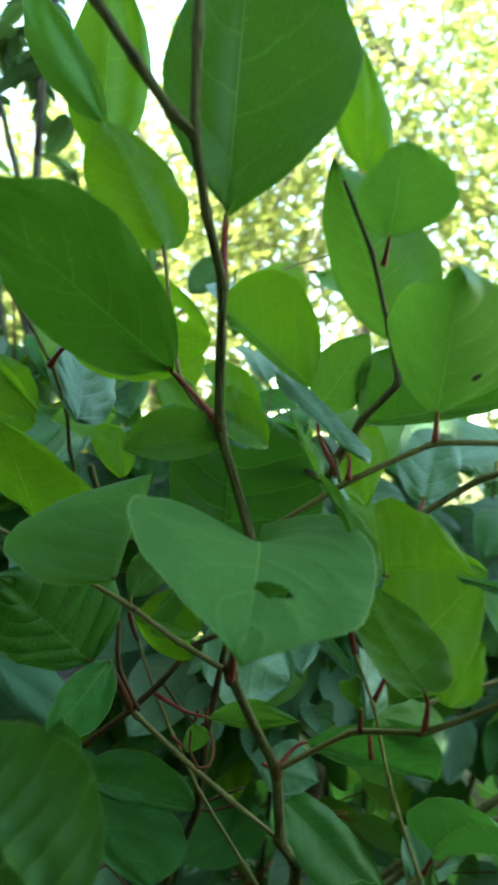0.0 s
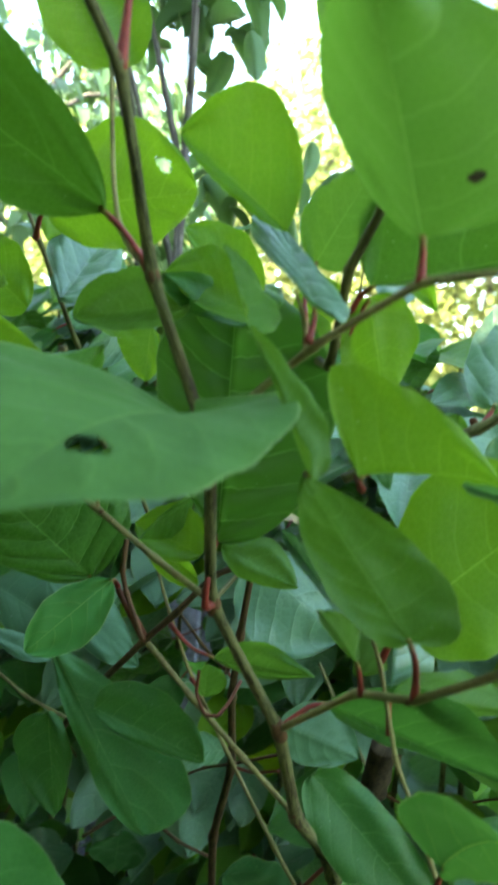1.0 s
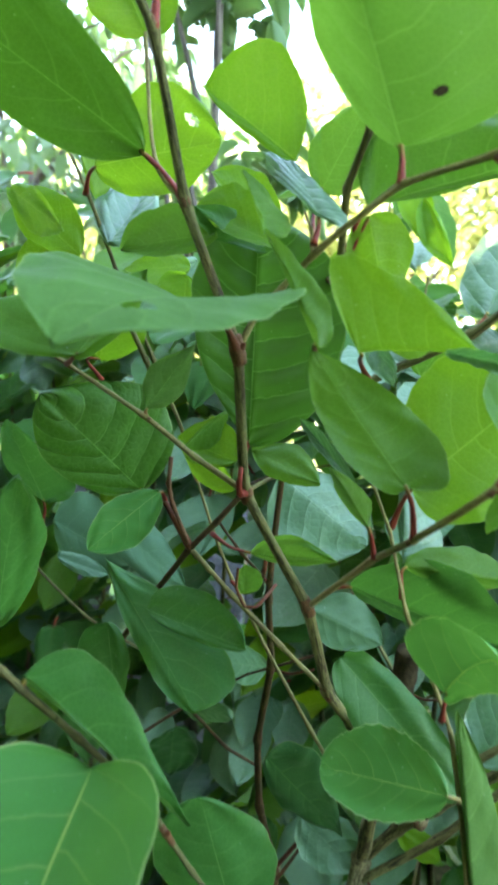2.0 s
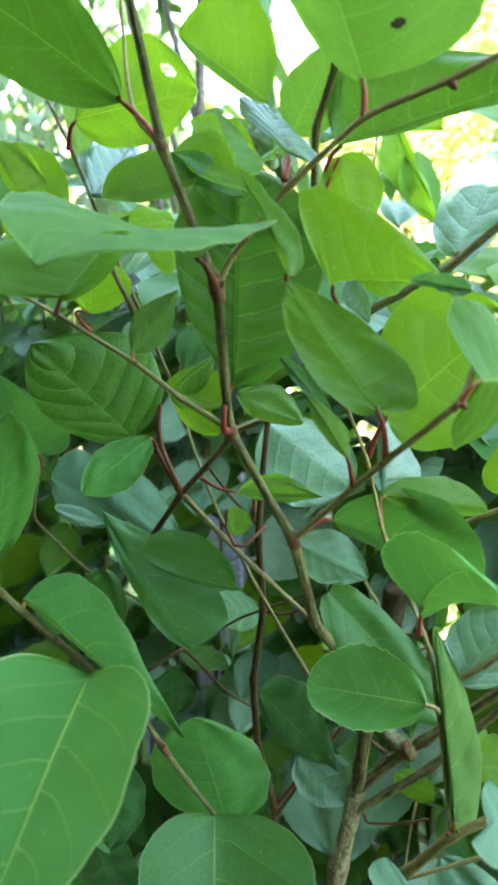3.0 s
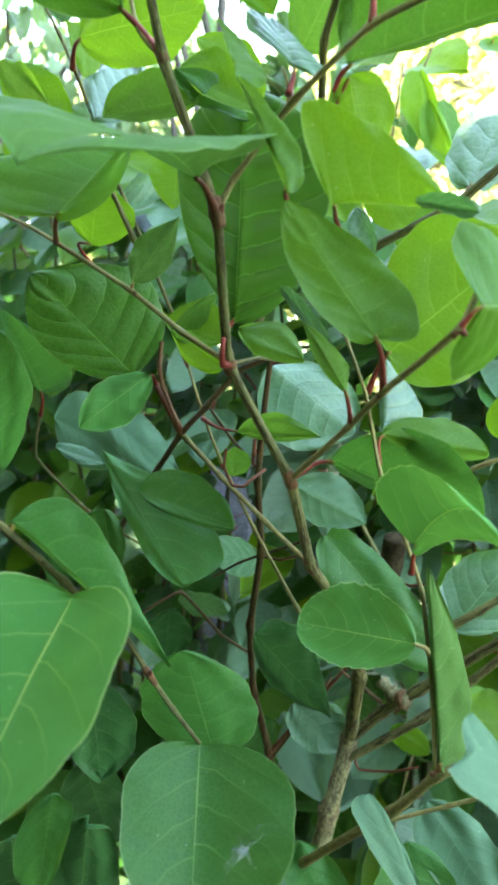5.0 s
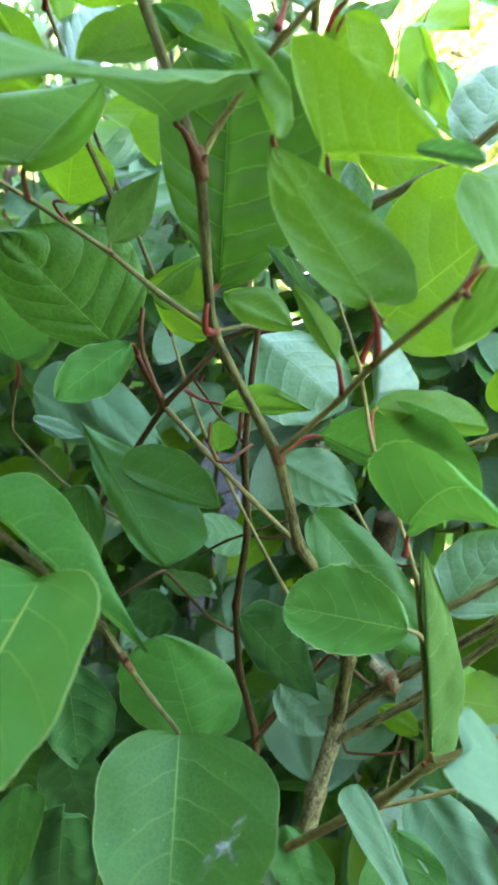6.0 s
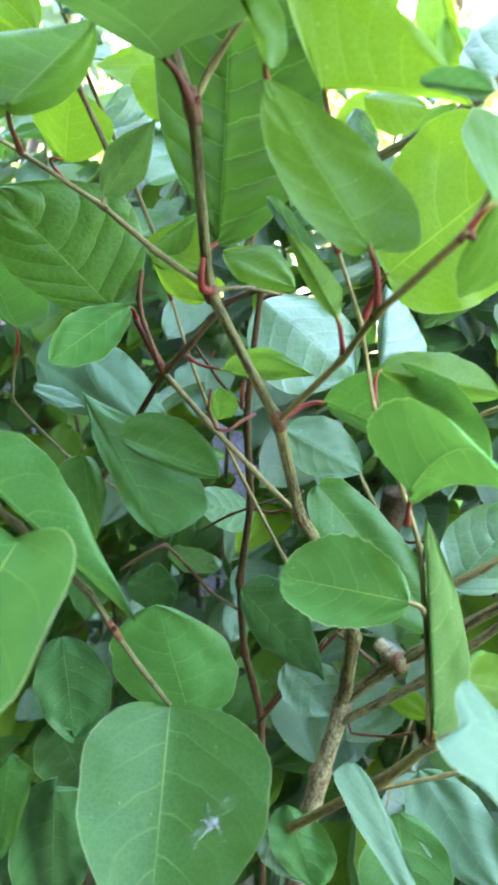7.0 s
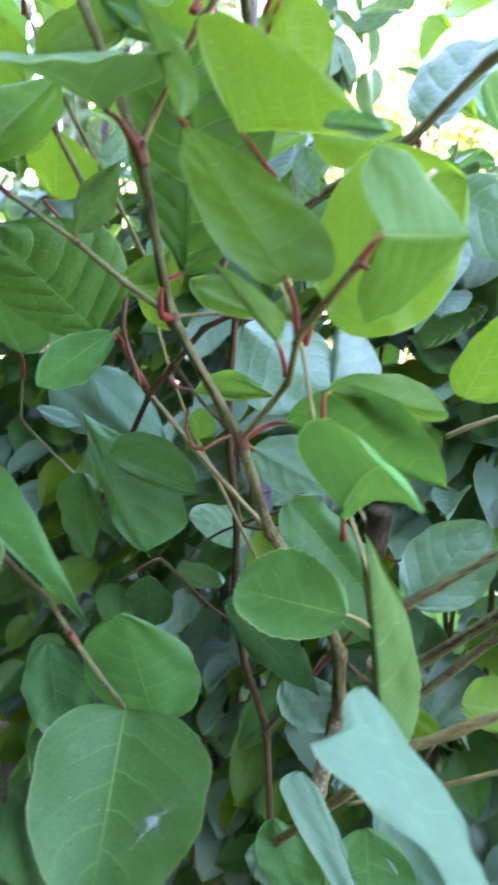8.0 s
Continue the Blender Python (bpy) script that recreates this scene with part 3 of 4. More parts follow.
stalk("twig", "red", 0.002, 0.0016, (-0.0190, 0.5259, 1.0135), (-0.0191, 0.5241, 1.0022), (-0.0255, 0.5415, 0.9916))
stalk("twig", "dark", 0.0012, 0.0015, (-0.0810, 0.6043, 0.8738), (-0.0526, 0.5961, 0.8931), (-0.0294, 0.5857, 0.9056), (0.0158, 0.5769, 0.9272))
stalk("twig", "red", 0.0016, 0.0012, (-0.0294, 0.5857, 0.9046), (-0.0103, 0.5824, 0.9045), (0.0109, 0.5743, 0.9139))
stalk("twig", "red", 0.0012, 0.0015, (-0.0302, 0.4939, 1.0082), (-0.0306, 0.4928, 0.9944), (-0.0246, 0.4938, 0.9816), (-0.0166, 0.4964, 0.9809), (-0.0130, 0.5085, 0.9858), (-0.0145, 0.5398, 0.9881))
stalk("twig", "red", 0.0018, 0.0014, (-0.0252, 0.5480, 1.0032), (-0.0275, 0.5465, 0.9931), (-0.0229, 0.5475, 0.9863))
sheath((-0.0210, 0.3590, 1.2260), (0.3192, 0.7635, -1.7866), 0.0031, 0.0120)
sheath((0.0029, 0.3810, 1.1512), (0.2001, 0.7920, -1.7651), 0.0041, 0.0150)
sheath((-0.0060, 0.4310, 1.0700), (0.3044, 0.8624, -1.7000), 0.0042, 0.0150)
sheath((0.0290, 0.4610, 0.9950), (0.5186, 0.7847, -1.7398), 0.0042, 0.0120)
sheath((0.0380, 0.4940, 0.9290), (0.5226, 0.9808, -1.6299), 0.0042, 0.0120)
sheath((-0.0230, 0.3210, 1.2930), (0.2746, 1.1229, -1.6055), 0.0025, 0.0100)
sheath((-0.0710, 0.4210, 1.1140), (-1.7001, -0.0195, 1.0215), 0.0016, 0.0070)
sheath((0.1010, 0.3700, 1.0590), (1.2028, -1.1996, 1.0325), 0.0017, 0.0080)
sheath((0.1370, 0.3420, 1.0890), (0.8856, 0.1603, 1.2536), 0.0015, 0.0080)
sheath((0.0910, 0.3400, 1.2210), (1.6543, -0.9187, 0.4676), 0.0016, 0.0080)
sheath((0.1220, 0.4680, 1.1710), (1.6666, -0.4973, 0.9627), 0.0024, 0.0120)
sheath((-0.0186, 0.3568, 0.8938), (-0.8979, -0.5950, 1.6848), 0.0020, 0.0120)
sheath((-0.0760, 0.5140, 1.0150), (-1.1202, -0.2999, 1.5155), 0.0020, 0.0160)
sheath((-0.0226, 0.5647, 0.9150), (-0.3361, 0.7855, -1.7916), 0.0026, 0.0100)
sheath((-0.0540, 0.7210, 0.6440), (0.0377, 0.6647, -1.8500), 0.0042, 0.0140)
sheath((0.0950, 0.6340, 0.7764), (0.0300, -0.0100, 0.0120), 0.0082, 0.0080)
sheath((0.0450, 0.6560, 0.7160), (-0.3303, 0.4021, -1.7971), 0.0062, 0.0160)
bud((0.0029, 0.3810, 1.1512), (0.6, -0.3, 0.5), 0.0075)
bud((-0.0060, 0.4310, 1.0700), (-0.7, -0.3, 0.5), 0.0075)
bud((0.0290, 0.4610, 0.9950), (0.7, -0.4, 0.4), 0.0060)
bud((0.0380, 0.4940, 0.9290), (-0.6, -0.4, 0.5), 0.0070)
bud((0.1301, 0.3154, 1.2221), (0.5, -0.1, -0.8), 0.0055)
bud((0.1203, 0.4910, 1.1768), (0.3, -0.2, -0.9), 0.0065)
bud((0.1370, 0.3420, 1.0890), (0.6, 0, -0.5), 0.0050)
bud((0.1370, 0.4340, 0.8270), (-0.5, -0.5, 0.6), 0.0060)
bud((-0.0760, 0.5140, 1.0150), (-0.6, -0.4, 0.7), 0.0070)
bud((-0.0186, 0.3568, 0.8938), (0.5, -0.4, 0.5), 0.0050)

# its leaves, each with base, tip and the reach of both halves
leaf("matte", (0.0020, 0.3570, 1.1640), (-0.0122, 0.2311, 1.1385), (-0.0613, -0.0147, 0.0196), (0.0543, -0.0131, 0.0014), 0.33, 0.60, sag=-0.014, lobe=0.3, hole=1, curl=0, wave=0.3, full=0.9, droop=-0.125, flare=2.4, tan=2, stalk_to=((0.0029, 0.3810, 1.1512),))
leaf("mature", (-0.0721, 0.3412, 1.1446), (-0.0578, 0.3895, 1.1978), (-0.0539, -0.0330, 0.0011), (-0.0005, 0.0286, 0.0031), 0.43, 0.60, lobe=0.1, stalk_to=((-0.1338, 0.4286, 1.1472),))
leaf("young", (-0.1389, 0.4806, 1.1543), (-0.1202, 0.4589, 1.1956), (-0.0260, -0.0023, 0.0101), (0.0242, 0.0142, -0.0036), 0.52, 0.60, stalk_to=((-0.1484, 0.4773, 1.1542), (-0.1525, 0.5067, 1.1418),))
leaf("matte", (-0.0709, 0.4218, 1.1191), (-0.0387, 0.4207, 1.1596), (-0.0108, -0.0019, 0.0092), (0.0075, 0.0085, -0.0062), 0.40, 0.80, taper=0.5, stalk_to=((-0.0710, 0.4210, 1.1140),))
leaf("deep", (-0.1039, 0.4848, 1.0596), (-0.1553, 0.4299, 1.1273), (-0.0242, -0.0154, -0.0178), (0.0374, 0.0271, 0.0381), 0.50, 0.60, lobe=0.08, pucker=1.15, stalk_to=((-0.0947, 0.4982, 1.0546),))
leaf("dusty", (-0.0895, 0.4845, 1.0597), (-0.1224, 0.4430, 1.0210), (-0.0111, -0.0011, 0.0112), (0.0150, 0.0006, -0.0134), 0.56, 0.50, sag=-0.003, taper=0.25, pucker=0.15, stalk_to=((-0.0915, 0.4991, 1.0524),))
leaf("ribbed", (-0.0146, 0.4610, 1.0974), (-0.0107, 0.4538, 1.2440), (-0.0379, -0.0217, 0.0142), (0.0634, -0.0193, -0.0018), 0.55, 0.45, pucker=2.2, wave=0.5, ribs=8.0, taper=0.7, taper_r=0.1, flare=2.0, slant=0.8, stalk_to=((-0.0058, 0.4213, 1.0883), (-0.0064, 0.4203, 1.0706), (-0.0060, 0.4310, 1.0700),))
leaf("mature", (0.0976, 0.3605, 1.0851), (0.0536, 0.3405, 1.1481), (0.0323, 0.0149, -0.0025), (-0.0139, -0.0051, -0.0082), 0.40, 0.52, sag=0.003, lobe=0.1, pucker=0.4, curl=0, wave=0.5, taper=0.15, stalk_to=((0.1010, 0.3700, 1.0590),))
leaf("mature", (0.0584, 0.3289, 1.1483), (0.0301, 0.3358, 1.2026), (0.0041, -0.0021, 0.0009), (0.0156, 0.0046, -0.0034), 0.42, 0.60, wave=0.6, taper=0.3, stalk_to=((0.0540, 0.3440, 1.1480), (0.0520, 0.3764, 1.1386), (0.0702, 0.4158, 1.0897),))
leaf("pale", (0.0497, 0.3609, 1.2142), (0.0266, 0.3936, 1.2567), (-0.0279, 0.0136, 0.0253), (0.0221, -0.0094, -0.0131), 0.43, 0.70, pucker=0.1, stalk_to=((0.0493, 0.3541, 1.1998),))
leaf("young", (0.0658, 0.4103, 1.2283), (0.0758, 0.4256, 1.1804), (-0.0173, -0.0036, -0.0021), (0.0161, 0.0096, 0.0141), 0.50, 0.50, stalk_to=((0.0536, 0.4146, 1.2045),))
leaf("mature", (0.0907, 0.3381, 1.2364), (0.0739, 0.2621, 1.2903), (-0.0265, -0.0037, 0.0136), (0.0616, 0.0276, 0.0173), 0.39, 0.70, lobe=0.08, pucker=0.2, spot=1, stalk_to=((0.0910, 0.3400, 1.2210),))
leaf("young", (0.0728, 0.3579, 1.1479), (0.1308, 0.3836, 1.1471), (-0.0208, -0.0278, 0.0376), (-0.0014, 0.0421, 0.0096), 0.25, 0.50, sag=-0.004, pucker=0.6, stalk_to=((0.0692, 0.3831, 1.1463), (0.0700, 0.4040, 1.1393),))
leaf("pale", (0.1122, 0.3589, 1.1486), (0.1415, 0.3562, 1.1425), (0.0006, -0.0122, 0.0022), (0.0005, -0.0027, -0.0050), 0.56, 0.40, pucker=0.1, curl=0.0)
leaf("young", (0.0948, 0.4183, 1.0796), (0.1597, 0.4336, 1.1399), (-0.0240, 0.0014, 0.0402), (0.0180, -0.0011, -0.0368), 0.50, 0.50, lobe=0.08, taper=0.1, pucker=0.1, stalk_to=((0.0841, 0.4210, 1.0563),))
leaf("mature", (0.1460, 0.3412, 1.0991), (0.1740, 0.3684, 1.1023), (-0.0211, 0.0130, 0.0398), (-0.0195, 0.0083, -0.0333), 0.50, 0.42, pucker=0.4, taper=-0.05, stalk_to=((0.1370, 0.3420, 1.0890),))
leaf("dusty", (0.1187, 0.3989, 0.9767), (0.1655, 0.3587, 0.9893), (-0.0278, -0.0134, 0.0229), (-0.0003, -0.0020, -0.0158), 0.22, 0.34, pucker=0.7, serr=1, wave=0.6, taper=-0.15, lobe=0.05, arc=(0.0, 0.002, 0.019), roll=0.15, ribs=5.4, stalk_to=((0.1180, 0.4016, 0.9682), (0.1170, 0.4080, 0.9576),))
leaf("shade", (0.0523, 0.4792, 1.0081), (0.1524, 0.4965, 0.9734), (0.0121, -0.0389, 0.0406), (-0.0173, -0.0038, -0.0026), 0.55, 0.45, taper=0.3, wave=0.5, stalk_to=((0.0290, 0.4610, 0.9950),))
leaf("mature", (0.0906, 0.4445, 1.0312), (0.1520, 0.4760, 1.0218), (0.0000, 0.0066, 0.0153), (0.0047, 0.0167, -0.0113), 0.50, 0.42, taper=0.1, pucker=0.08, curl=0, wave=0.3, stalk_to=((0.0901, 0.4426, 1.0118),))
leaf("pale", (0.0887, 0.4545, 1.0316), (0.0857, 0.4734, 1.0783), (-0.0052, 0.0102, 0.0101), (0.0238, 0.0191, -0.0054), 0.30, 0.50, pucker=0.08)
leaf("pale", (-0.0165, 0.5486, 1.0719), (0.0497, 0.5673, 1.0189), (-0.0274, -0.0125, -0.0327), (0.0140, 0.0226, 0.0195), 0.57, 0.50, pucker=0.08, stalk_to=((0.0073, 0.5146, 1.0744),))
leaf("under", (0.0238, 0.4915, 0.9860), (0.0708, 0.5268, 0.9569), (-0.0098, -0.0043, -0.0151), (0.0048, 0.0143, 0.0181), 0.48, 0.60, pucker=0.6, wave=0.35, stalk_to=((0.0290, 0.4610, 0.9950),))
leaf("mature", (-0.0181, 0.4799, 1.0227), (0.0457, 0.4707, 1.0245), (-0.0020, 0.0006, 0.0144), (0.0004, -0.0056, -0.0045), 0.50, 0.70, taper=0.6, stalk_to=((-0.0584, 0.5140, 1.0273),))
leaf("mature", (-0.0301, 0.5097, 0.9855), (-0.0293, 0.5067, 1.0085), (-0.0052, -0.0044, -0.0006), (0.0138, 0.0023, -0.0003), 0.52, 0.50, stalk_to=((-0.0442, 0.5212, 0.9917),))
leaf("dusty", (0.1220, 0.4060, 0.9180), (0.0500, 0.4200, 0.9140), (-0.0012, 0.0111, 0.0264), (-0.0016, -0.0088, -0.0179), 0.50, 0.42, pucker=0.05, serr=1.8, wave=0.5, tan=1, flare=0.2, stalk_to=((0.1278, 0.4341, 0.9016),))
leaf("matte", (0.1394, 0.4319, 0.8349), (0.1246, 0.4184, 0.9599), (-0.0032, 0.0199, -0.0066), (0.0198, 0.0289, -0.0182), 0.45, 0.60, pucker=0.7, wave=0.5, ribs=5.4, stalk_to=((0.1370, 0.4340, 0.8270),))
leaf("under", (0.2053, 0.2896, 0.8638), (0.1547, 0.3270, 0.9218), (-0.0134, -0.0325, 0.0094), (0.0301, 0.0249, -0.0341), 0.80, 0.50, pucker=0.08, wave=0.4, neck=(0.48, 0.5), taper=4, taper_r=0.15)
leaf("under", (0.1546, 0.4024, 0.7335), (0.1015, 0.4097, 0.8216), (-0.0155, -0.0127, 0.0078), (0.0071, 0.0038, -0.0031), 0.82, 0.50, pucker=0.08, wave=0.4, taper=1.1)
leaf("dusty", (-0.0286, 0.2942, 0.9563), (-0.0277, 0.2113, 0.8840), (-0.0521, -0.0074, 0.0118), (0.0470, -0.0043, 0.0122), 0.30, 0.55, lobe=0.1, pucker=0.2, wave=0.5, full=0.8)
leaf("shade", (-0.0809, 0.3160, 0.9830), (-0.0061, 0.3565, 0.9009), (0.0111, 0.0060, 0.0314), (0.0182, -0.0101, 0.0014), 0.28, 0.70, taper=0.6, wave=0.5, stalk_to=((-0.0821, 0.3151, 0.9770),))
webbed = leaf("shade", (0.0070, 0.3730, 0.8500), (0.0308, 0.3106, 0.7731), (-0.0359, -0.0215, 0.0061), (0.0552, 0.0100, 0.0040), 0.35, 0.55, lobe=0.03, pucker=0.2, web=1, wave=0.6, taper=-0.1)
leaf("shade", (-0.0006, 0.4153, 0.8203), (-0.0188, 0.4043, 0.8901), (-0.0372, -0.0087, -0.0103), (0.0328, 0.0166, -0.0037), 0.50, 0.45)
leaf("dimmed", (-0.1087, 0.4405, 0.8357), (-0.1034, 0.4490, 0.7573), (-0.0189, -0.0108, 0.0025), (0.0267, 0.0140, 0.0035), 0.52, 0.50)
leaf("dimmed", (-0.1018, 0.5538, 0.8535), (-0.1257, 0.6036, 0.7880), (-0.0217, -0.0058, -0.0023), (0.0221, 0.0053, 0.0048), 0.48, 0.45, pucker=0.05)
leaf("shade", (-0.1070, 0.5074, 0.9653), (-0.0249, 0.5028, 0.9478), (0.0014, 0.0062, 0.0284), (0.0028, -0.0068, -0.0074), 0.44, 0.42, taper=0.1)
leaf("shade", (-0.1670, 0.5450, 0.9934), (-0.0541, 0.4806, 0.9043), (-0.0139, -0.0011, -0.0073), (0.0477, 0.0082, 0.0075), 0.70, 0.42, sag=0.004, taper=0.6, wave=0.5)
leaf("shade", (-0.1591, 0.5401, 0.9404), (-0.1426, 0.5292, 0.8712), (-0.0289, -0.0059, -0.0000), (0.0173, -0.0005, -0.0020), 0.40, 0.60)
leaf("rich", (-0.0488, 0.3656, 1.2555), (-0.1274, 0.2612, 1.3119), (0.0175, -0.0281, 0.0298), (-0.0246, 0.0099, -0.0090), 0.50, 0.60, pucker=0.2, taper=0.1, stalk_to=((-0.0210, 0.3590, 1.2260),))
leaf("young", (-0.0553, 0.3759, 1.3245), (-0.0908, 0.3802, 1.3955), (-0.0230, -0.0035, -0.0051), (0.0243, 0.0141, 0.0045), 0.52, 0.42, taper=0.05, tan=1, stalk_to=((-0.0441, 0.3684, 1.2542), (-0.0210, 0.3590, 1.2260),))
leaf("young", (-0.0997, 0.4143, 1.3960), (-0.0951, 0.4150, 1.5074), (-0.0240, -0.0038, -0.0079), (0.0255, 0.0138, -0.0052), 0.50, 0.50)
leaf("mature", (-0.0957, 0.4006, 1.4047), (-0.1426, 0.3908, 1.4835), (-0.0161, -0.0065, -0.0091), (0.0097, 0.0039, 0.0053), 0.49, 0.60)
leaf("rich", (-0.0227, 0.3236, 1.3247), (-0.0152, 0.3279, 1.4905), (-0.0363, -0.0097, -0.0141), (0.0588, -0.0083, -0.0035), 0.50, 0.55, lobe=0.06, taper=0.9, stalk_to=((-0.0230, 0.3210, 1.2930),))
leaf("mature", (0.0637, 0.3437, 1.3281), (0.0629, 0.3148, 1.3660), (-0.0200, -0.0024, -0.0035), (0.0314, 0.0001, 0.0006), 0.49, 0.50, stalk_to=((0.0637, 0.3533, 1.3158),))
leaf("young", (0.0754, 0.3945, 1.3747), (0.1160, 0.3870, 1.3694), (-0.0030, 0.0003, 0.0275), (0.0014, -0.0131, -0.0222), 0.45, 0.60)
leaf("mature", (0.0807, 0.3884, 1.2832), (0.0377, 0.3763, 1.3800), (-0.0164, 0.0064, -0.0093), (0.0448, 0.0085, 0.0115), 0.45, 0.50)
leaf("young", (0.0729, 0.4382, 1.3984), (0.0600, 0.4188, 1.4725), (-0.0210, 0.0032, 0.0045), (0.0192, 0.0061, -0.0024), 0.48, 0.50)
leaf("young", (0.0312, 0.3814, 1.2516), (-0.0228, 0.3860, 1.2971), (0.0118, 0.0016, 0.0416), (-0.0062, -0.0033, -0.0032), 0.45, 0.50, taper=-0.1)
leaf("mature", (0.0407, 0.4026, 1.2418), (0.0668, 0.3943, 1.2856), (-0.0145, -0.0015, 0.0116), (0.0143, 0.0013, -0.0113), 0.37, 0.60, stalk_to=((0.0460, 0.3690, 1.2008),))
leaf("rich", (0.0663, 0.4055, 1.2326), (0.1764, 0.3984, 1.2547), (-0.0268, -0.0053, 0.0390), (0.0058, -0.0083, -0.0054), 0.35, 0.55, taper=0.4, stalk_to=((0.0537, 0.4151, 1.2106),))
leaf("young", (-0.1151, 0.4250, 1.2745), (-0.0273, 0.4247, 1.2830), (-0.0048, -0.0033, 0.0422), (0.0018, 0.0039, -0.0241), 0.50, 0.45, hole=3, stalk_to=((-0.1302, 0.4399, 1.2624),))
leaf("pale", (-0.1107, 0.4384, 1.2274), (-0.1188, 0.5101, 1.2898), (-0.0272, 0.0058, 0.0243), (0.0250, -0.0105, -0.0077), 0.50, 0.50, pucker=0.8)
leaf("mature", (-0.0195, 0.4009, 1.2213), (-0.0759, 0.3908, 1.2115), (-0.0036, -0.0002, 0.0200), (0.0035, -0.0057, -0.0107), 0.56, 0.55, taper=-0.1)
leaf("young", (-0.1418, 0.4538, 1.2247), (-0.1773, 0.4233, 1.2625), (-0.0069, -0.0049, -0.0167), (0.0111, 0.0045, 0.0194), 0.45, 0.50)
leaf("young", (0.0106, 0.4219, 1.2186), (-0.0320, 0.3977, 1.2349), (0.0022, 0.0035, 0.0240), (0.0035, -0.0044, -0.0115), 0.56, 0.55)
leaf("young", (0.0049, 0.4424, 1.2327), (-0.0320, 0.4215, 1.2642), (0.0082, 0.0051, 0.0171), (-0.0014, -0.0059, -0.0100), 0.57, 0.55)
leaf("shade", (0.0013, 0.4290, 1.2160), (-0.0287, 0.3880, 1.2328), (0.0030, 0.0079, 0.0103), (-0.0035, -0.0066, -0.0076), 0.52, 0.60)
leaf("pale", (0.1300, 0.4769, 1.1836), (0.1624, 0.5332, 1.2717), (-0.0279, -0.0054, -0.0007), (0.0133, -0.0189, -0.0169), 0.45, 0.50, pucker=0.15, wave=0.4, stalk_to=((0.1242, 0.4686, 1.1729),))
leaf("young", (0.1587, 0.4897, 1.0296), (0.1798, 0.4909, 1.0806), (-0.0134, -0.0014, 0.0043), (0.0214, 0.0099, -0.0076), 0.28, 0.50)
leaf("pale", (0.1318, 0.5444, 1.1567), (0.1887, 0.5407, 1.1281), (0.0026, 0.0000, 0.0210), (-0.0060, -0.0073, -0.0281), 0.37, 0.50, pucker=0.08)
leaf("pale", (0.1387, 0.4926, 0.8996), (0.1755, 0.4999, 0.9566), (-0.0221, -0.0018, 0.0123), (0.0235, 0.0014, -0.0136), 0.46, 0.50, pucker=0.08, stalk_to=((0.1352, 0.4911, 0.8965),))
leaf("shade", (0.0430, 0.5139, 0.9472), (0.1322, 0.5309, 0.8535), (0.0090, 0.0052, 0.0221), (-0.0163, -0.0183, -0.0135), 0.50, 0.42, wave=0.3, pucker=0.05, taper=0.0)
leaf("dimmed", (-0.0164, 0.5362, 0.8553), (0.0271, 0.6517, 0.7366), (0.0190, -0.0226, 0.0393), (-0.0196, 0.0089, -0.0229), 0.43, 0.70, taper=0.5, wave=0.3, pucker=0.05)
leaf("mature", (0.0737, 0.4089, 1.0573), (0.0611, 0.3601, 1.0917), (0.0013, 0.0288, 0.0018), (-0.0074, 0.0224, -0.0050), 0.50, 0.50, taper=0.4, pucker=0.05, stalk_to=((0.0760, 0.4180, 1.0390),))
leaf("mature", (-0.0120, 0.4617, 1.0942), (0.0322, 0.4702, 1.0742), (0.0079, 0.0115, 0.0129), (-0.0061, -0.0058, -0.0068), 0.42, 0.60, taper=0.5)
leaf("young", (-0.0268, 0.4717, 1.0857), (-0.0693, 0.4686, 1.1006), (0.0074, 0.0095, 0.0195), (-0.0039, -0.0077, -0.0099), 0.51, 0.55)
leaf("young", (-0.0305, 0.4793, 1.0663), (-0.0736, 0.4874, 1.0899), (0.0031, 0.0017, 0.0101), (-0.0036, -0.0023, -0.0098), 0.51, 0.55)
leaf("shade", (-0.2110, 0.5199, 1.0412), (-0.2327, 0.4967, 1.1072), (-0.0160, -0.0086, 0.0027), (0.0344, 0.0085, -0.0048), 0.35, 0.55, stalk_to=((-0.2228, 0.5350, 1.0183),))
leaf("shade", (-0.1143, 0.3374, 0.9978), (-0.0904, 0.3213, 1.0828), (-0.0147, -0.0036, -0.0000), (0.0162, 0.0074, 0.0012), 0.55, 0.50)
leaf("under", (-0.2576, 0.6071, 1.0091), (-0.1771, 0.6111, 0.9735), (0.0018, 0.0118, 0.0407), (0.0031, -0.0148, -0.0257), 0.36, 0.55, pucker=0.08, wave=0.4)
leaf("under", (-0.2043, 0.6055, 1.0203), (-0.1184, 0.6092, 0.9588), (0.0025, 0.0120, 0.0255), (0.0017, -0.0134, -0.0186), 0.42, 0.55, pucker=0.08, wave=0.4)
leaf("under", (-0.2076, 0.5380, 0.9909), (-0.1559, 0.5341, 0.9818), (-0.0060, 0.0083, 0.0097), (0.0071, -0.0095, -0.0040), 0.45, 0.55, pucker=0.08, wave=0.4)
leaf("shade", (0.1185, 0.4929, 0.7393), (0.1325, 0.4713, 0.6785), (-0.0270, -0.0095, -0.0020), (0.0293, 0.0107, 0.0021), 0.51, 0.45)
leaf("under", (0.1290, 0.5093, 0.7629), (0.1878, 0.4927, 0.7016), (-0.0226, -0.0067, -0.0133), (0.0190, 0.0099, 0.0092), 0.41, 0.50)
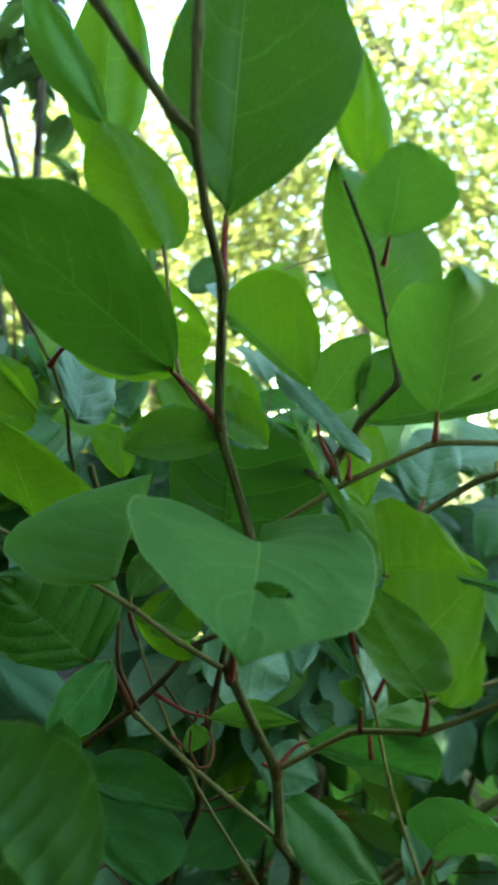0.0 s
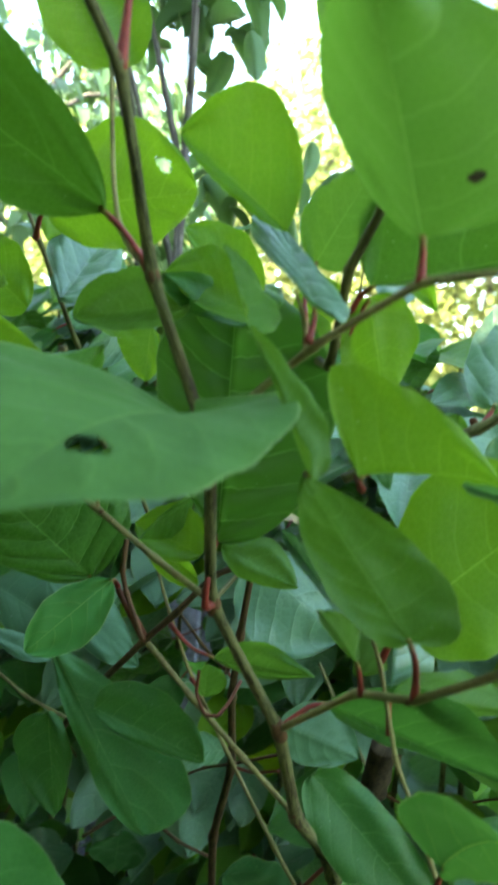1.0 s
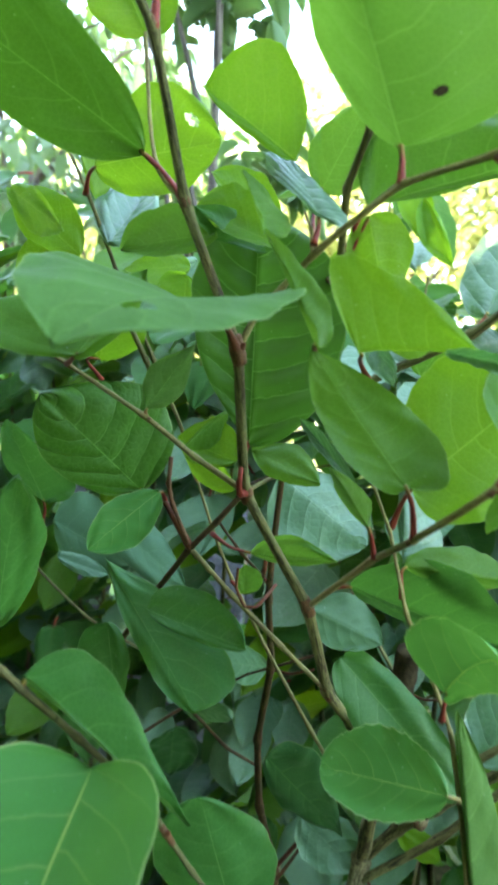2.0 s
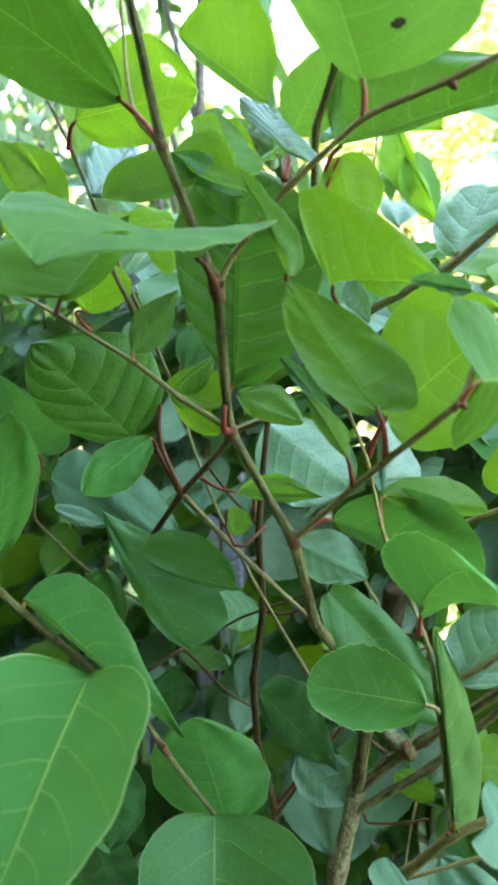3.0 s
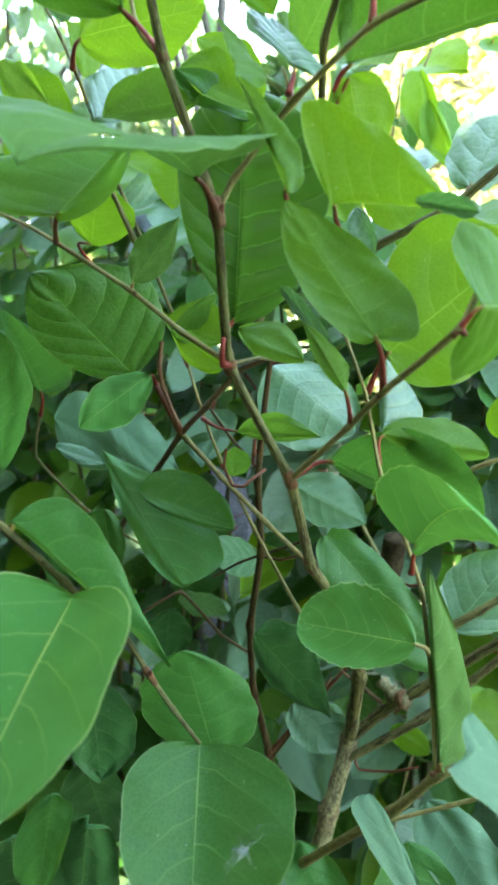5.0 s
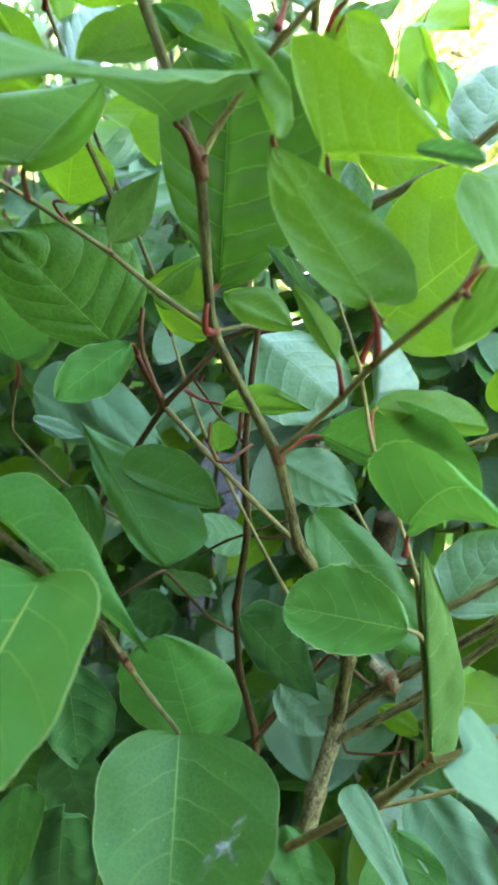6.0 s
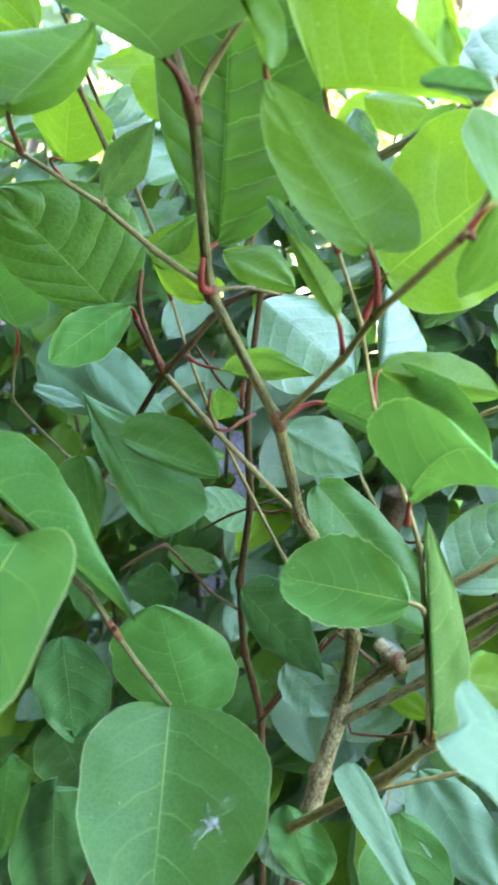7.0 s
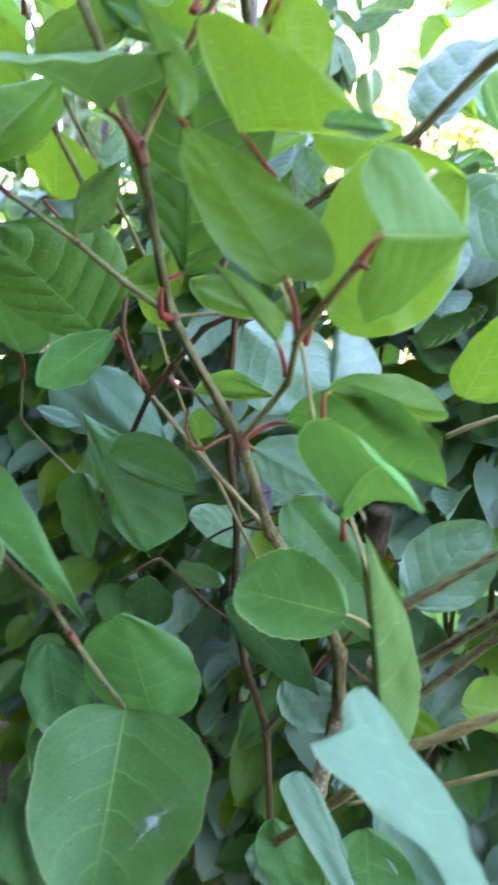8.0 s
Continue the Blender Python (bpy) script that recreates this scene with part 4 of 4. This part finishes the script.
leaf("shade", (-0.0724, 0.3436, 0.8155), (-0.0823, 0.3428, 0.7474), (-0.0166, -0.0058, -0.0036), (0.0147, 0.0027, 0.0073), 0.43, 0.50)
leaf("dimmed", (-0.0832, 0.3984, 0.7568), (-0.1329, 0.4662, 0.5892), (-0.0274, -0.0108, 0.0044), (0.0274, 0.0071, 0.0097), 0.46, 0.50)
leaf("ribbed", (-0.0640, 0.1905, 1.0732), (-0.1207, 0.2238, 1.1107), (0.0250, 0.0214, 0.0145), (-0.0181, -0.0131, -0.0145), 0.50, 0.50, pucker=3.0, ribs=8.0, slant=0.8, full=0.8)
leaf("pale", (-0.0125, 0.7207, 0.7101), (0.0248, 0.7198, 0.6697), (-0.0191, -0.0023, -0.0107), (0.0177, 0.0125, 0.0098), 0.51, 0.50, pucker=0.08)
leaf("pale", (0.0008, 0.5798, 0.6258), (0.0452, 0.5719, 0.5989), (-0.0161, -0.0065, -0.0091), (0.0203, 0.0083, 0.0136), 0.50, 0.50, pucker=0.08)
leaf("shade", (0.0222, 0.5692, 0.6622), (0.0550, 0.5549, 0.6084), (-0.0232, -0.0083, -0.0014), (0.0252, 0.0090, 0.0020), 0.50, 0.50)
leaf("young", (0.0628, 0.8475, 0.6383), (0.1092, 0.8509, 0.6123), (-0.0103, 0.0002, -0.0143), (0.0091, 0.0094, 0.0125), 0.48, 0.50)
leaf("pale", (-0.0149, 0.6688, 0.7348), (0.0386, 0.6634, 0.6993), (-0.0184, -0.0080, -0.0173), (0.0195, 0.0086, 0.0194), 0.50, 0.50, pucker=0.08)
leaf("young", (-0.1318, 0.4207, 1.1708), (-0.1509, 0.4081, 1.2251), (-0.0215, -0.0030, 0.0035), (0.0361, 0.0057, -0.0079), 0.40, 0.50)
leaf("pale", (-0.1117, 0.5944, 1.2512), (-0.1579, 0.5529, 1.2056), (0.0001, 0.0020, 0.0150), (-0.0017, -0.0021, -0.0239), 0.53, 0.50, pucker=0.08)
leaf("young", (-0.1013, 0.5543, 1.2374), (-0.1470, 0.5270, 1.2314), (-0.0008, 0.0055, 0.0137), (0.0019, -0.0068, -0.0159), 0.43, 0.50)
leaf("young", (-0.0955, 0.5341, 1.2267), (-0.0923, 0.5213, 1.1886), (-0.0218, -0.0026, 0.0070), (0.0121, -0.0024, -0.0060), 0.42, 0.50)
leaf("mature", (-0.0373, 0.4815, 1.1191), (-0.0618, 0.4600, 1.0935), (0.0021, -0.0014, -0.0212), (0.0037, 0.0016, 0.0073), 0.47, 0.50)
leaf("young", (-0.1778, 0.4232, 1.2638), (-0.1306, 0.4158, 1.2314), (-0.0000, 0.0001, 0.0133), (-0.0019, -0.0031, -0.0155), 0.45, 0.50)
leaf("young", (-0.1312, 0.4860, 1.3077), (-0.1494, 0.4580, 1.3038), (0.0017, -0.0017, -0.0360), (0.0033, 0.0021, 0.0014), 0.54, 0.70)
leaf("pale", (-0.1818, 0.5017, 1.3260), (-0.1970, 0.4890, 1.3645), (-0.0117, 0.0006, 0.0032), (0.0175, -0.0001, -0.0007), 0.42, 0.60, pucker=0.08)
leaf("mature", (0.0917, 0.4868, 1.1468), (0.1119, 0.4861, 1.1792), (-0.0159, 0.0006, 0.0049), (0.0140, -0.0003, -0.0033), 0.54, 0.50)
leaf("young", (0.0675, 0.4596, 1.1769), (0.1018, 0.4605, 1.1697), (-0.0024, 0.0056, 0.0092), (0.0014, -0.0060, -0.0176), 0.53, 0.50)
leaf("pale", (0.0660, 0.4476, 1.1675), (0.0807, 0.4395, 1.1367), (-0.0095, 0.0018, -0.0008), (0.0072, -0.0029, -0.0002), 0.49, 0.60, pucker=0.08)
leaf("young", (0.0465, 0.8551, 1.4068), (0.0607, 0.8527, 1.3204), (-0.0257, -0.0083, 0.0091), (0.0174, 0.0052, -0.0111), 0.49, 0.60)
leaf("young", (0.0571, 0.8561, 1.3748), (0.0937, 0.8515, 1.2957), (-0.0174, -0.0025, -0.0120), (0.0062, -0.0032, 0.0064), 0.44, 0.60)
leaf("mature", (0.0297, 0.3367, 1.2018), (0.0128, 0.3507, 1.2369), (0.0063, -0.0070, -0.0054), (0.0129, 0.0196, -0.0037), 0.45, 0.50, wave=0.4, taper=0.2)
leaf("pale", (0.0669, 0.4059, 1.0789), (0.0320, 0.4108, 1.1156), (-0.0019, -0.0036, 0.0114), (-0.0065, -0.0023, 0.0026), 0.45, 0.60, pucker=0.05, wave=0.3)
leaf("young", (0.1468, 0.7041, 0.7370), (0.2022, 0.7215, 0.7293), (-0.0009, 0.0250, 0.0239), (0.0022, -0.0121, -0.0132), 0.45, 0.50)
leaf("dimmed", (-0.1128, 0.4431, 0.7673), (-0.1378, 0.5235, 0.6492), (-0.0300, -0.0056, -0.0060), (0.0241, 0.0091, 0.0065), 0.45, 0.50, pucker=0.1, wave=0.4)
leaf("pale", (-0.0529, 0.6599, 0.8780), (-0.0819, 0.5901, 0.9034), (-0.0009, -0.0074, 0.0216), (-0.0048, 0.0157, -0.0247), 0.50, 0.50, pucker=0.2, wave=0.5)
leaf("pale", (-0.1595, 0.6981, 0.8105), (-0.0924, 0.6787, 0.8141), (0.0051, -0.0165, 0.0194), (-0.0046, 0.0164, -0.0205), 0.50, 0.50, pucker=0.2, wave=0.5)
leaf("dimmed", (-0.1580, 0.4151, 0.7175), (-0.1865, 0.4679, 0.5821), (-0.0316, -0.0138, 0.0011), (0.0252, 0.0130, 0.0108), 0.50, 0.50, pucker=0.15, wave=0.4)
cobweb(webbed, (0.0472, 0.3501, 0.8118), (0.0667, 0.3645, 0.8195), (0.0352, 0.3303, 0.7950), (0.0366, 0.3557, 0.8219), (0.0565, 0.3445, 0.8019), (0.0618, 0.3528, 0.8088), (0.0315, 0.3431, 0.8102))

# ---- ground and distance ----
def flat_sheet(name, half, cells, amp):
    verts, faces = [], []
    for i in range(cells + 1):
        for j in range(cells + 1):
            x, y = (2 * i / cells - 1), (2 * j / cells - 1)
            x, y = half * x * abs(x) ** 1.5, half * y * abs(y) ** 1.5
            verts.append((x, y + 1, amp * noise.noise((x * 1.3, y * 1.3, 0))))
    for i in range(cells):
        for j in range(cells):
            k = i * (cells + 1) + j
            faces.append((k, k + cells + 1, k + cells + 2, k + 1))
    return mesh_from(name, verts, faces)


ground = new("ground", flat_sheet("ground", 300, 60, 0.03))
ground.data.materials.append(SOIL)
tagged(ground, "dark soil with leaf litter under the shrubs", "ground", kind="structure")

# shared blades for leaves that are many and alike
rng = random.Random(7)
SHAPES = []
for i in range(6):
    w = 0.30 + 0.05 * (i % 3)
    SHAPES.append(dict(um=0.36 + 0.02 * i, q=0.5 + 0.05 * (i % 3), sag=0.05 * (i % 2), w=w, dip=0.08 + 0.05 * (i % 4)))


def plain_blade(i, nu=10, nv=4):
    s = SHAPES[i]
    return blade("leaf", (0, 0, 0), (0, 1, -0.15), (-s["w"], 0, s["dip"]), (s["w"], 0, s["dip"]), s["um"], s["q"], s["sag"], 0.06, 0.3, nu=nu, nv=nv, seed=i * 1.9)


def unit(a):
    return Vector(a).normalized()


def leaf_pose(at, way, up, size):
    y = unit(way)
    x = y.cross(Vector(up))
    x = x.normalized() if x.length > 1e-4 else Vector((1, 0, 0))
    z = x.cross(y)
    m = Matrix((x, y, z)).transposed().to_4x4()
    return Matrix.Translation(at) @ m @ Matrix.Diagonal((size, size, size, 1))



# ---- the thicket behind: canes and their leaves ----
thicket = thing("thicket_shrub", "dense green shrub thicket with bluish glossy leaves", "shrub", (0.0, 1.1, 0.0))
SETS = {kind: [] for kind in ("mature", "pale", "deep", "young", "shade")}
for kind in SETS:
    for i in range(6):
        me = plain_blade(i)
        me.materials.append(LEAF[kind])
        SETS[kind].append(me)

canes = []
for i in range(52):
    x = -1.15 + 2.5 * ((i * 0.618) % 1.0)
    y = 0.74 + 0.62 * ((i * 0.377 + 0.13) % 1.0)
    top = 1.22 + 0.10 * rng.random() + (0.10 if x < -0.45 else 0.17 if x < -0.15 else 0.02 if x > 0.22 else -0.06 if x > 0.1 else 0)
    lean = rng.uniform(-0.12, 0.12)
    pts = [(x, y, 0.0), (x + lean * 0.4, y + 0.02, 0.5), (x + lean, y - 0.05, 0.9), (x + lean * 1.6, y - 0.10, top)]
    canes.append(pts)
    run = spline(pts, 4)
    keep_place(part("cane", tube("cane", run, np.linspace(0.006, 0.0016, len(run)), 6, (), 0.2), BARK["stem"], None), thicket)

# side twigs on the canes, reddish brown
for i in range(150):
    pts = canes[i % len(canes)]
    f = 0.35 + 0.6 * rng.random()
    run0 = spline(pts, 6)
    p0 = run0[int(f * (len(run0) - 1))]
    a = rng.uniform(0, 2 * math.pi)
    ln = rng.uniform(0.08, 0.24)
    p2 = p0 + np.array([math.cos(a) * ln, math.sin(a) * ln - 0.04, rng.uniform(0.0, 0.8) * ln])
    if p2[1] < 0.64:
        continue
    run = spline([p0, (p0 + p2) / 2 + np.array([0, 0, 0.02 * rng.uniform(-1, 1)]), p2], 3)
    keep_place(part("side_twig", tube("side_twig", run, np.linspace(0.0022, 0.0010, len(run)), 5), BARK["red" if i % 3 else "twig"], None), thicket)

placed = 0
stalk_mesh = tube("petiole", spline([(0, 0.03, 0), (0, -0.12, -0.01), (0, -0.30, -0.06)], 3), np.linspace(0.013, 0.022, 7), 6)
stalk_mesh.materials.append(PETIOLE)
rest = {kind: ([], [], []) for kind in SETS}
for i in range(4200):
    pts = canes[i % len(canes)]
    s = rng.random() ** 0.9
    h = 0.12 + s * (pts[3][2] - 0.12)
    f = h / pts[3][2]
    cx = pts[0][0] + (pts[3][0] - pts[0][0]) * f
    cy = pts[0][1] + (pts[3][1] - pts[0][1]) * f
    a = rng.uniform(0, 2 * math.pi)
    reach = rng.uniform(0.03, 0.15)
    at = Vector((cx + math.cos(a) * reach, cy + math.sin(a) * reach, h))
    if at.y < 0.66 + 0.25 * abs(at.x + 0.05):
        continue
    # gaps fitted to the camera's view, where the fence and the sunny garden glint through
    thin = rng.random()
    if -0.64 < at.x < -0.20 and (thin < 0.55 and 0.83 < at.z < 0.95 or thin < 0.5 and at.x > -0.58 and 0.42 < at.z < 0.68):
        continue
    if thin < 0.6 and 0.10 < at.x < 0.45 and 0.52 < at.z < 0.80:
        continue
    way = Vector((math.cos(a) + rng.uniform(-0.5, 0.5), math.sin(a) - 0.4 + rng.uniform(-0.5, 0.5), -0.55 + rng.uniform(-0.5, 0.5)))
    up = Vector((rng.uniform(-0.6, 0.6), -0.5 + rng.uniform(-0.6, 0.6), 1.0))
    size = rng.uniform(0.065, 0.115)
    roll = rng.random()
    more = 0.14 if at.x > 0.05 or at.x > -0.45 and 0.60 < at.z < 1.10 else 0.0
    kind = "pale" if roll < 0.35 + more else "shade" if roll < 0.68 + more / 2 else "mature" if roll < 0.82 else "deep" if roll < 0.93 else "young"
    m = leaf_pose(at, way, up, size)
    src = SETS[kind][rng.randrange(6)]
    if thin < 0.78 and -0.55 < at.x < -0.25 and 0.44 < at.z < 0.62 or thin < 0.66 and 0.02 < at.x < 0.45 and 0.50 < at.z < 0.86 or (at - Vector((-0.467, 0.962, 0.311))).length < 0.07:
        continue
    if placed < 290 and at.y < 1.15:
        ob = new("leaf", src)
        ob.parent = thicket
        ob.matrix_parent_inverse = Matrix.Translation(-Vector(thicket.location))
        ob.matrix_basis = m
        placed += 1
        pet = new("petiole", stalk_mesh)
        pet.parent = ob
    else:
        vs, fs, us = rest[kind]
        k = len(vs)
        vs.extend(tuple(m @ v.co) for v in src.vertices)
        fs.extend(tuple(k + j for j in p.vertices) for p in src.polygons)
        uvl = {}
        for p in src.polygons:
            for li, vi in zip(p.loop_indices, p.vertices):
                uvl[vi] = tuple(src.uv_layers[0].data[li].uv)
        us.extend(uvl.get(j, (0, 0)) for j in range(len(src.vertices)))
for kind, (vs, fs, us) in rest.items():
    ob = part("foliage", mesh_from("foliage", vs, fs, us), LEAF[kind], None)
    keep_place(ob, thicket)
    tagged(ob, kind="stuff")


# ---- board fence behind the thicket ----
fence = thing("board_fence", "weathered grey-blue vertical board fence behind the shrubs", "fence", (0, 1.52, 0))
bd = bmesh.new()
bmesh.ops.create_cube(bd, size=1.0)
bmesh.ops.scale(bd, vec=(0.115, 0.02, 0.95), verts=bd.verts)
bmesh.ops.bevel(bd, geom=bd.edges[:], offset=0.004, segments=1, affect="EDGES")
board_mesh = bpy.data.meshes.new("board")
bd.to_mesh(board_mesh)
bd.free()
board_mesh.materials.append(BOARD)
for i in range(12):
    b = new("board", board_mesh)
    b.parent = fence
    b.location = (-1.6 + i * 0.1185, rng.uniform(-0.004, 0.004), 0.475 + rng.uniform(-0.012, 0.012))
for z in (0.22, 0.72):
    rl = bmesh.new()
    bmesh.ops.create_cube(rl, size=1.0)
    bmesh.ops.scale(rl, vec=(1.45, 0.035, 0.06), verts=rl.verts)
    me = bpy.data.meshes.new("rail")
    rl.to_mesh(me)
    rl.free()
    r = part("rail", me, BOARD, fence)
    r.location = (-0.948, 0.031, z)


# ---- trees ----
def crown_mesh(name, centre, radii, count, size, seed, droop, slim, hollow=0.35, src=None):
    r = random.Random(seed)
    vs, fs, us = [], [], []
    base = src.vertices
    co = np.array([v.co for v in base])
    uvl = {}
    for p in src.polygons:
        for li, vi in zip(p.loop_indices, p.vertices):
            uvl[vi] = tuple(src.uv_layers[0].data[li].uv)
    uv1 = [uvl.get(j, (0, 0)) for j in range(len(base))]
    fa = [tuple(p.vertices) for p in src.polygons]
    clumps = []
    for i in range(max(6, count // 55)):
        while True:
            q = np.array([r.uniform(-1, 1) for _ in range(3)])
            if hollow < np.linalg.norm(q) < 1:
                break
        clumps.append(q)
    for i in range(count):
        q = clumps[r.randrange(len(clumps))] + np.array([r.gauss(0, 0.14) for _ in range(3)])
        at = Vector(centre) + Vector([q[k] * radii[k] for k in range(3)])
        way = Vector((q[0] + r.uniform(-0.7, 0.7), q[1] + r.uniform(-0.7, 0.7), -droop + r.uniform(-0.5, 0.5)))
        up = Vector((r.uniform(-0.5, 0.5), r.uniform(-0.5, 0.5), 1))
        s = size * r.uniform(0.7, 1.3)
        m = leaf_pose(at, way, up, s) @ Matrix.Diagonal((slim, 1, 1, 1))
        mm = np.array(m)
        k = len(vs)
        vs.extend(map(tuple, co @ mm[:3, :3].T + mm[:3, 3]))
        fs.extend(tuple(k + j for j in f) for f in fa)
        us.extend(uv1)
    return mesh_from(name, vs, fs, us)


low_blade = plain_blade(1, 4, 2)
fine_blade = plain_blade(1, 3, 1)


def tree(name, label, at, height, trunk_r, crown_at, crown_r, count, size, seed, leaf_mat, droop=0.4, slim=1.0, hollow=0.35, src=None):
    t = thing(name, label, "tree", at)
    r = random.Random(seed)
    x, y, z = at
    top = Vector(crown_at) + Vector((0, 0, crown_r[2] * 0.4))
    run = spline([(x, y, -0.05), (x + r.uniform(-.1, .1), y, height * 0.35), (x + (top.x - x) * 0.6, y + (top.y - y) * 0.6, height * 0.7), tuple(top)], 5)
    keep_place(part("trunk", tube("trunk", run, np.linspace(trunk_r, trunk_r * 0.25, len(run)), 9, (), 0.2), TREE_BARK, None), t)
    for i in range(9):
        s = run[6 + i % (len(run) - 7)]
        a = r.uniform(0, 6.28)
        e = np.array(crown_at) + np.array([math.cos(a) * crown_r[0] * 0.8, math.sin(a) * crown_r[1] * 0.8, r.uniform(-0.5, 0.8) * crown_r[2]])
        limb = spline([s, (s * 0.5 + e * 0.5) + np.array([0, 0, 0.08 * height]), e], 4)
        keep_place(part("limb", tube("limb", limb, np.linspace(trunk_r * 0.4, trunk_r * 0.06, len(limb)), 6), TREE_BARK, None), t)
    keep_place(part("crown", crown_mesh("crown", crown_at, crown_r, count, size, seed, droop, slim, hollow, src or (fine_blade if size < 0.13 else low_blade)), leaf_mat, None), t)
    return t


tree("slim_leaved_tree", "dark young tree with drooping slim grey-green leaves", (-0.32, 1.15, 0), 2.4, 0.015, (-0.33, 1.17, 1.86), (0.32, 0.24, 0.38), 200, 0.075, 11, LEAF["slim"], 0.5, 0.8, 0.0, plain_blade(3, 8, 3))
tree("garden_tree", "slender grey-green young tree in the shade", (-1.9, 2.6, 0), 2.8, 0.04, (-1.8, 2.8, 1.95), (0.85, 0.8, 1.0), 2100, 0.11, 21, LEAF["slim"], 0.9, 0.65)
for i, (x, y, h, cr) in enumerate(((1.3, 6.0, 6.6, 1.7), (3.2, 6.8, 7.6, 2.0), (-0.6, 7.2, 5.6, 1.6), (-2.6, 6.4, 4.2, 1.7), (-4.6, 7.5, 5.0, 2.2), (5.4, 8.0, 8.0, 2.4), (0.6, 10.0, 6.2, 2.6), (-2.0, 11.0, 6.4, 2.8))):
    tree("sunlit_tree", "sunlit yellow-green tree with fine feathery foliage", (x, y, 0), h, 0.09, (x, y, h * 0.52), (cr, cr * 0.9, h * 0.5), 7000, 0.12, 40 + i, LEAF["far"], 0.5, 0.75, 0.0)
bush = thing("garden_bush", "low green garden bush with sun-flecked leaves", "bush", (0.35, 2.2, 0))
for i in range(7):
    a = i * 0.9
    run = spline([(0.35, 2.2, 0), (0.35 + 0.3 * math.cos(a), 2.2 + 0.15 * math.sin(a), 0.22), (0.35 + 0.7 * math.cos(a), 2.2 + 0.3 * math.sin(a), 0.42)], 4)
    keep_place(part("stem", tube("stem", run, np.linspace(0.012, 0.003, len(run)), 6), TREE_BARK, None), bush)
keep_place(tagged(part("foliage", crown_mesh("foliage", (0.35, 2.2, 0.30), (1.1, 0.55, 0.34), 1500, 0.09, 61, 0.4, 1.0, 0.0, low_blade), LEAF["mature"], None), kind="stuff"), bush)
# unseen trees added so that their crowns keep the sun off the shrub and garden tree, and unseen hedges added to cut the
# light from behind the viewer and from the left
tree("unseen_shade_tree", "unseen tree crown added to shade the garden", (-1.9, -2.6, 0), 3.9, 0.12, (-0.9, -1.5, 3.9), (2.0, 2.0, 0.6), 4200, 0.23, 77, LEAF["mature"], 0.3, 0.9, 0.0)
tree("unseen_shade_tree", "unseen tree crown added to shade the garden", (-3.6, 0.9, 0), 3.9, 0.12, (-2.7, 1.2, 4.0), (1.0, 1.0, 0.5), 1500, 0.23, 78, LEAF["mature"], 0.3, 0.9, 0.0)
for i, (at, radii, n) in enumerate((((0.2, -1.7, 1.2), (3.4, 0.7, 1.4), 6500), ((-1.6, 0.2, 1.1), (0.45, 1.3, 1.2), 3600))):
    hedge = thing("hedge", "unseen hedge added to block light from behind and left", "hedge", (at[0], at[1], 0))
    keep_place(tagged(part("foliage", crown_mesh("foliage", at, radii, n, 0.2, 90 + i, 0.4, 0.9, 0.0, low_blade), LEAF["deep"], None), kind="stuff"), hedge)
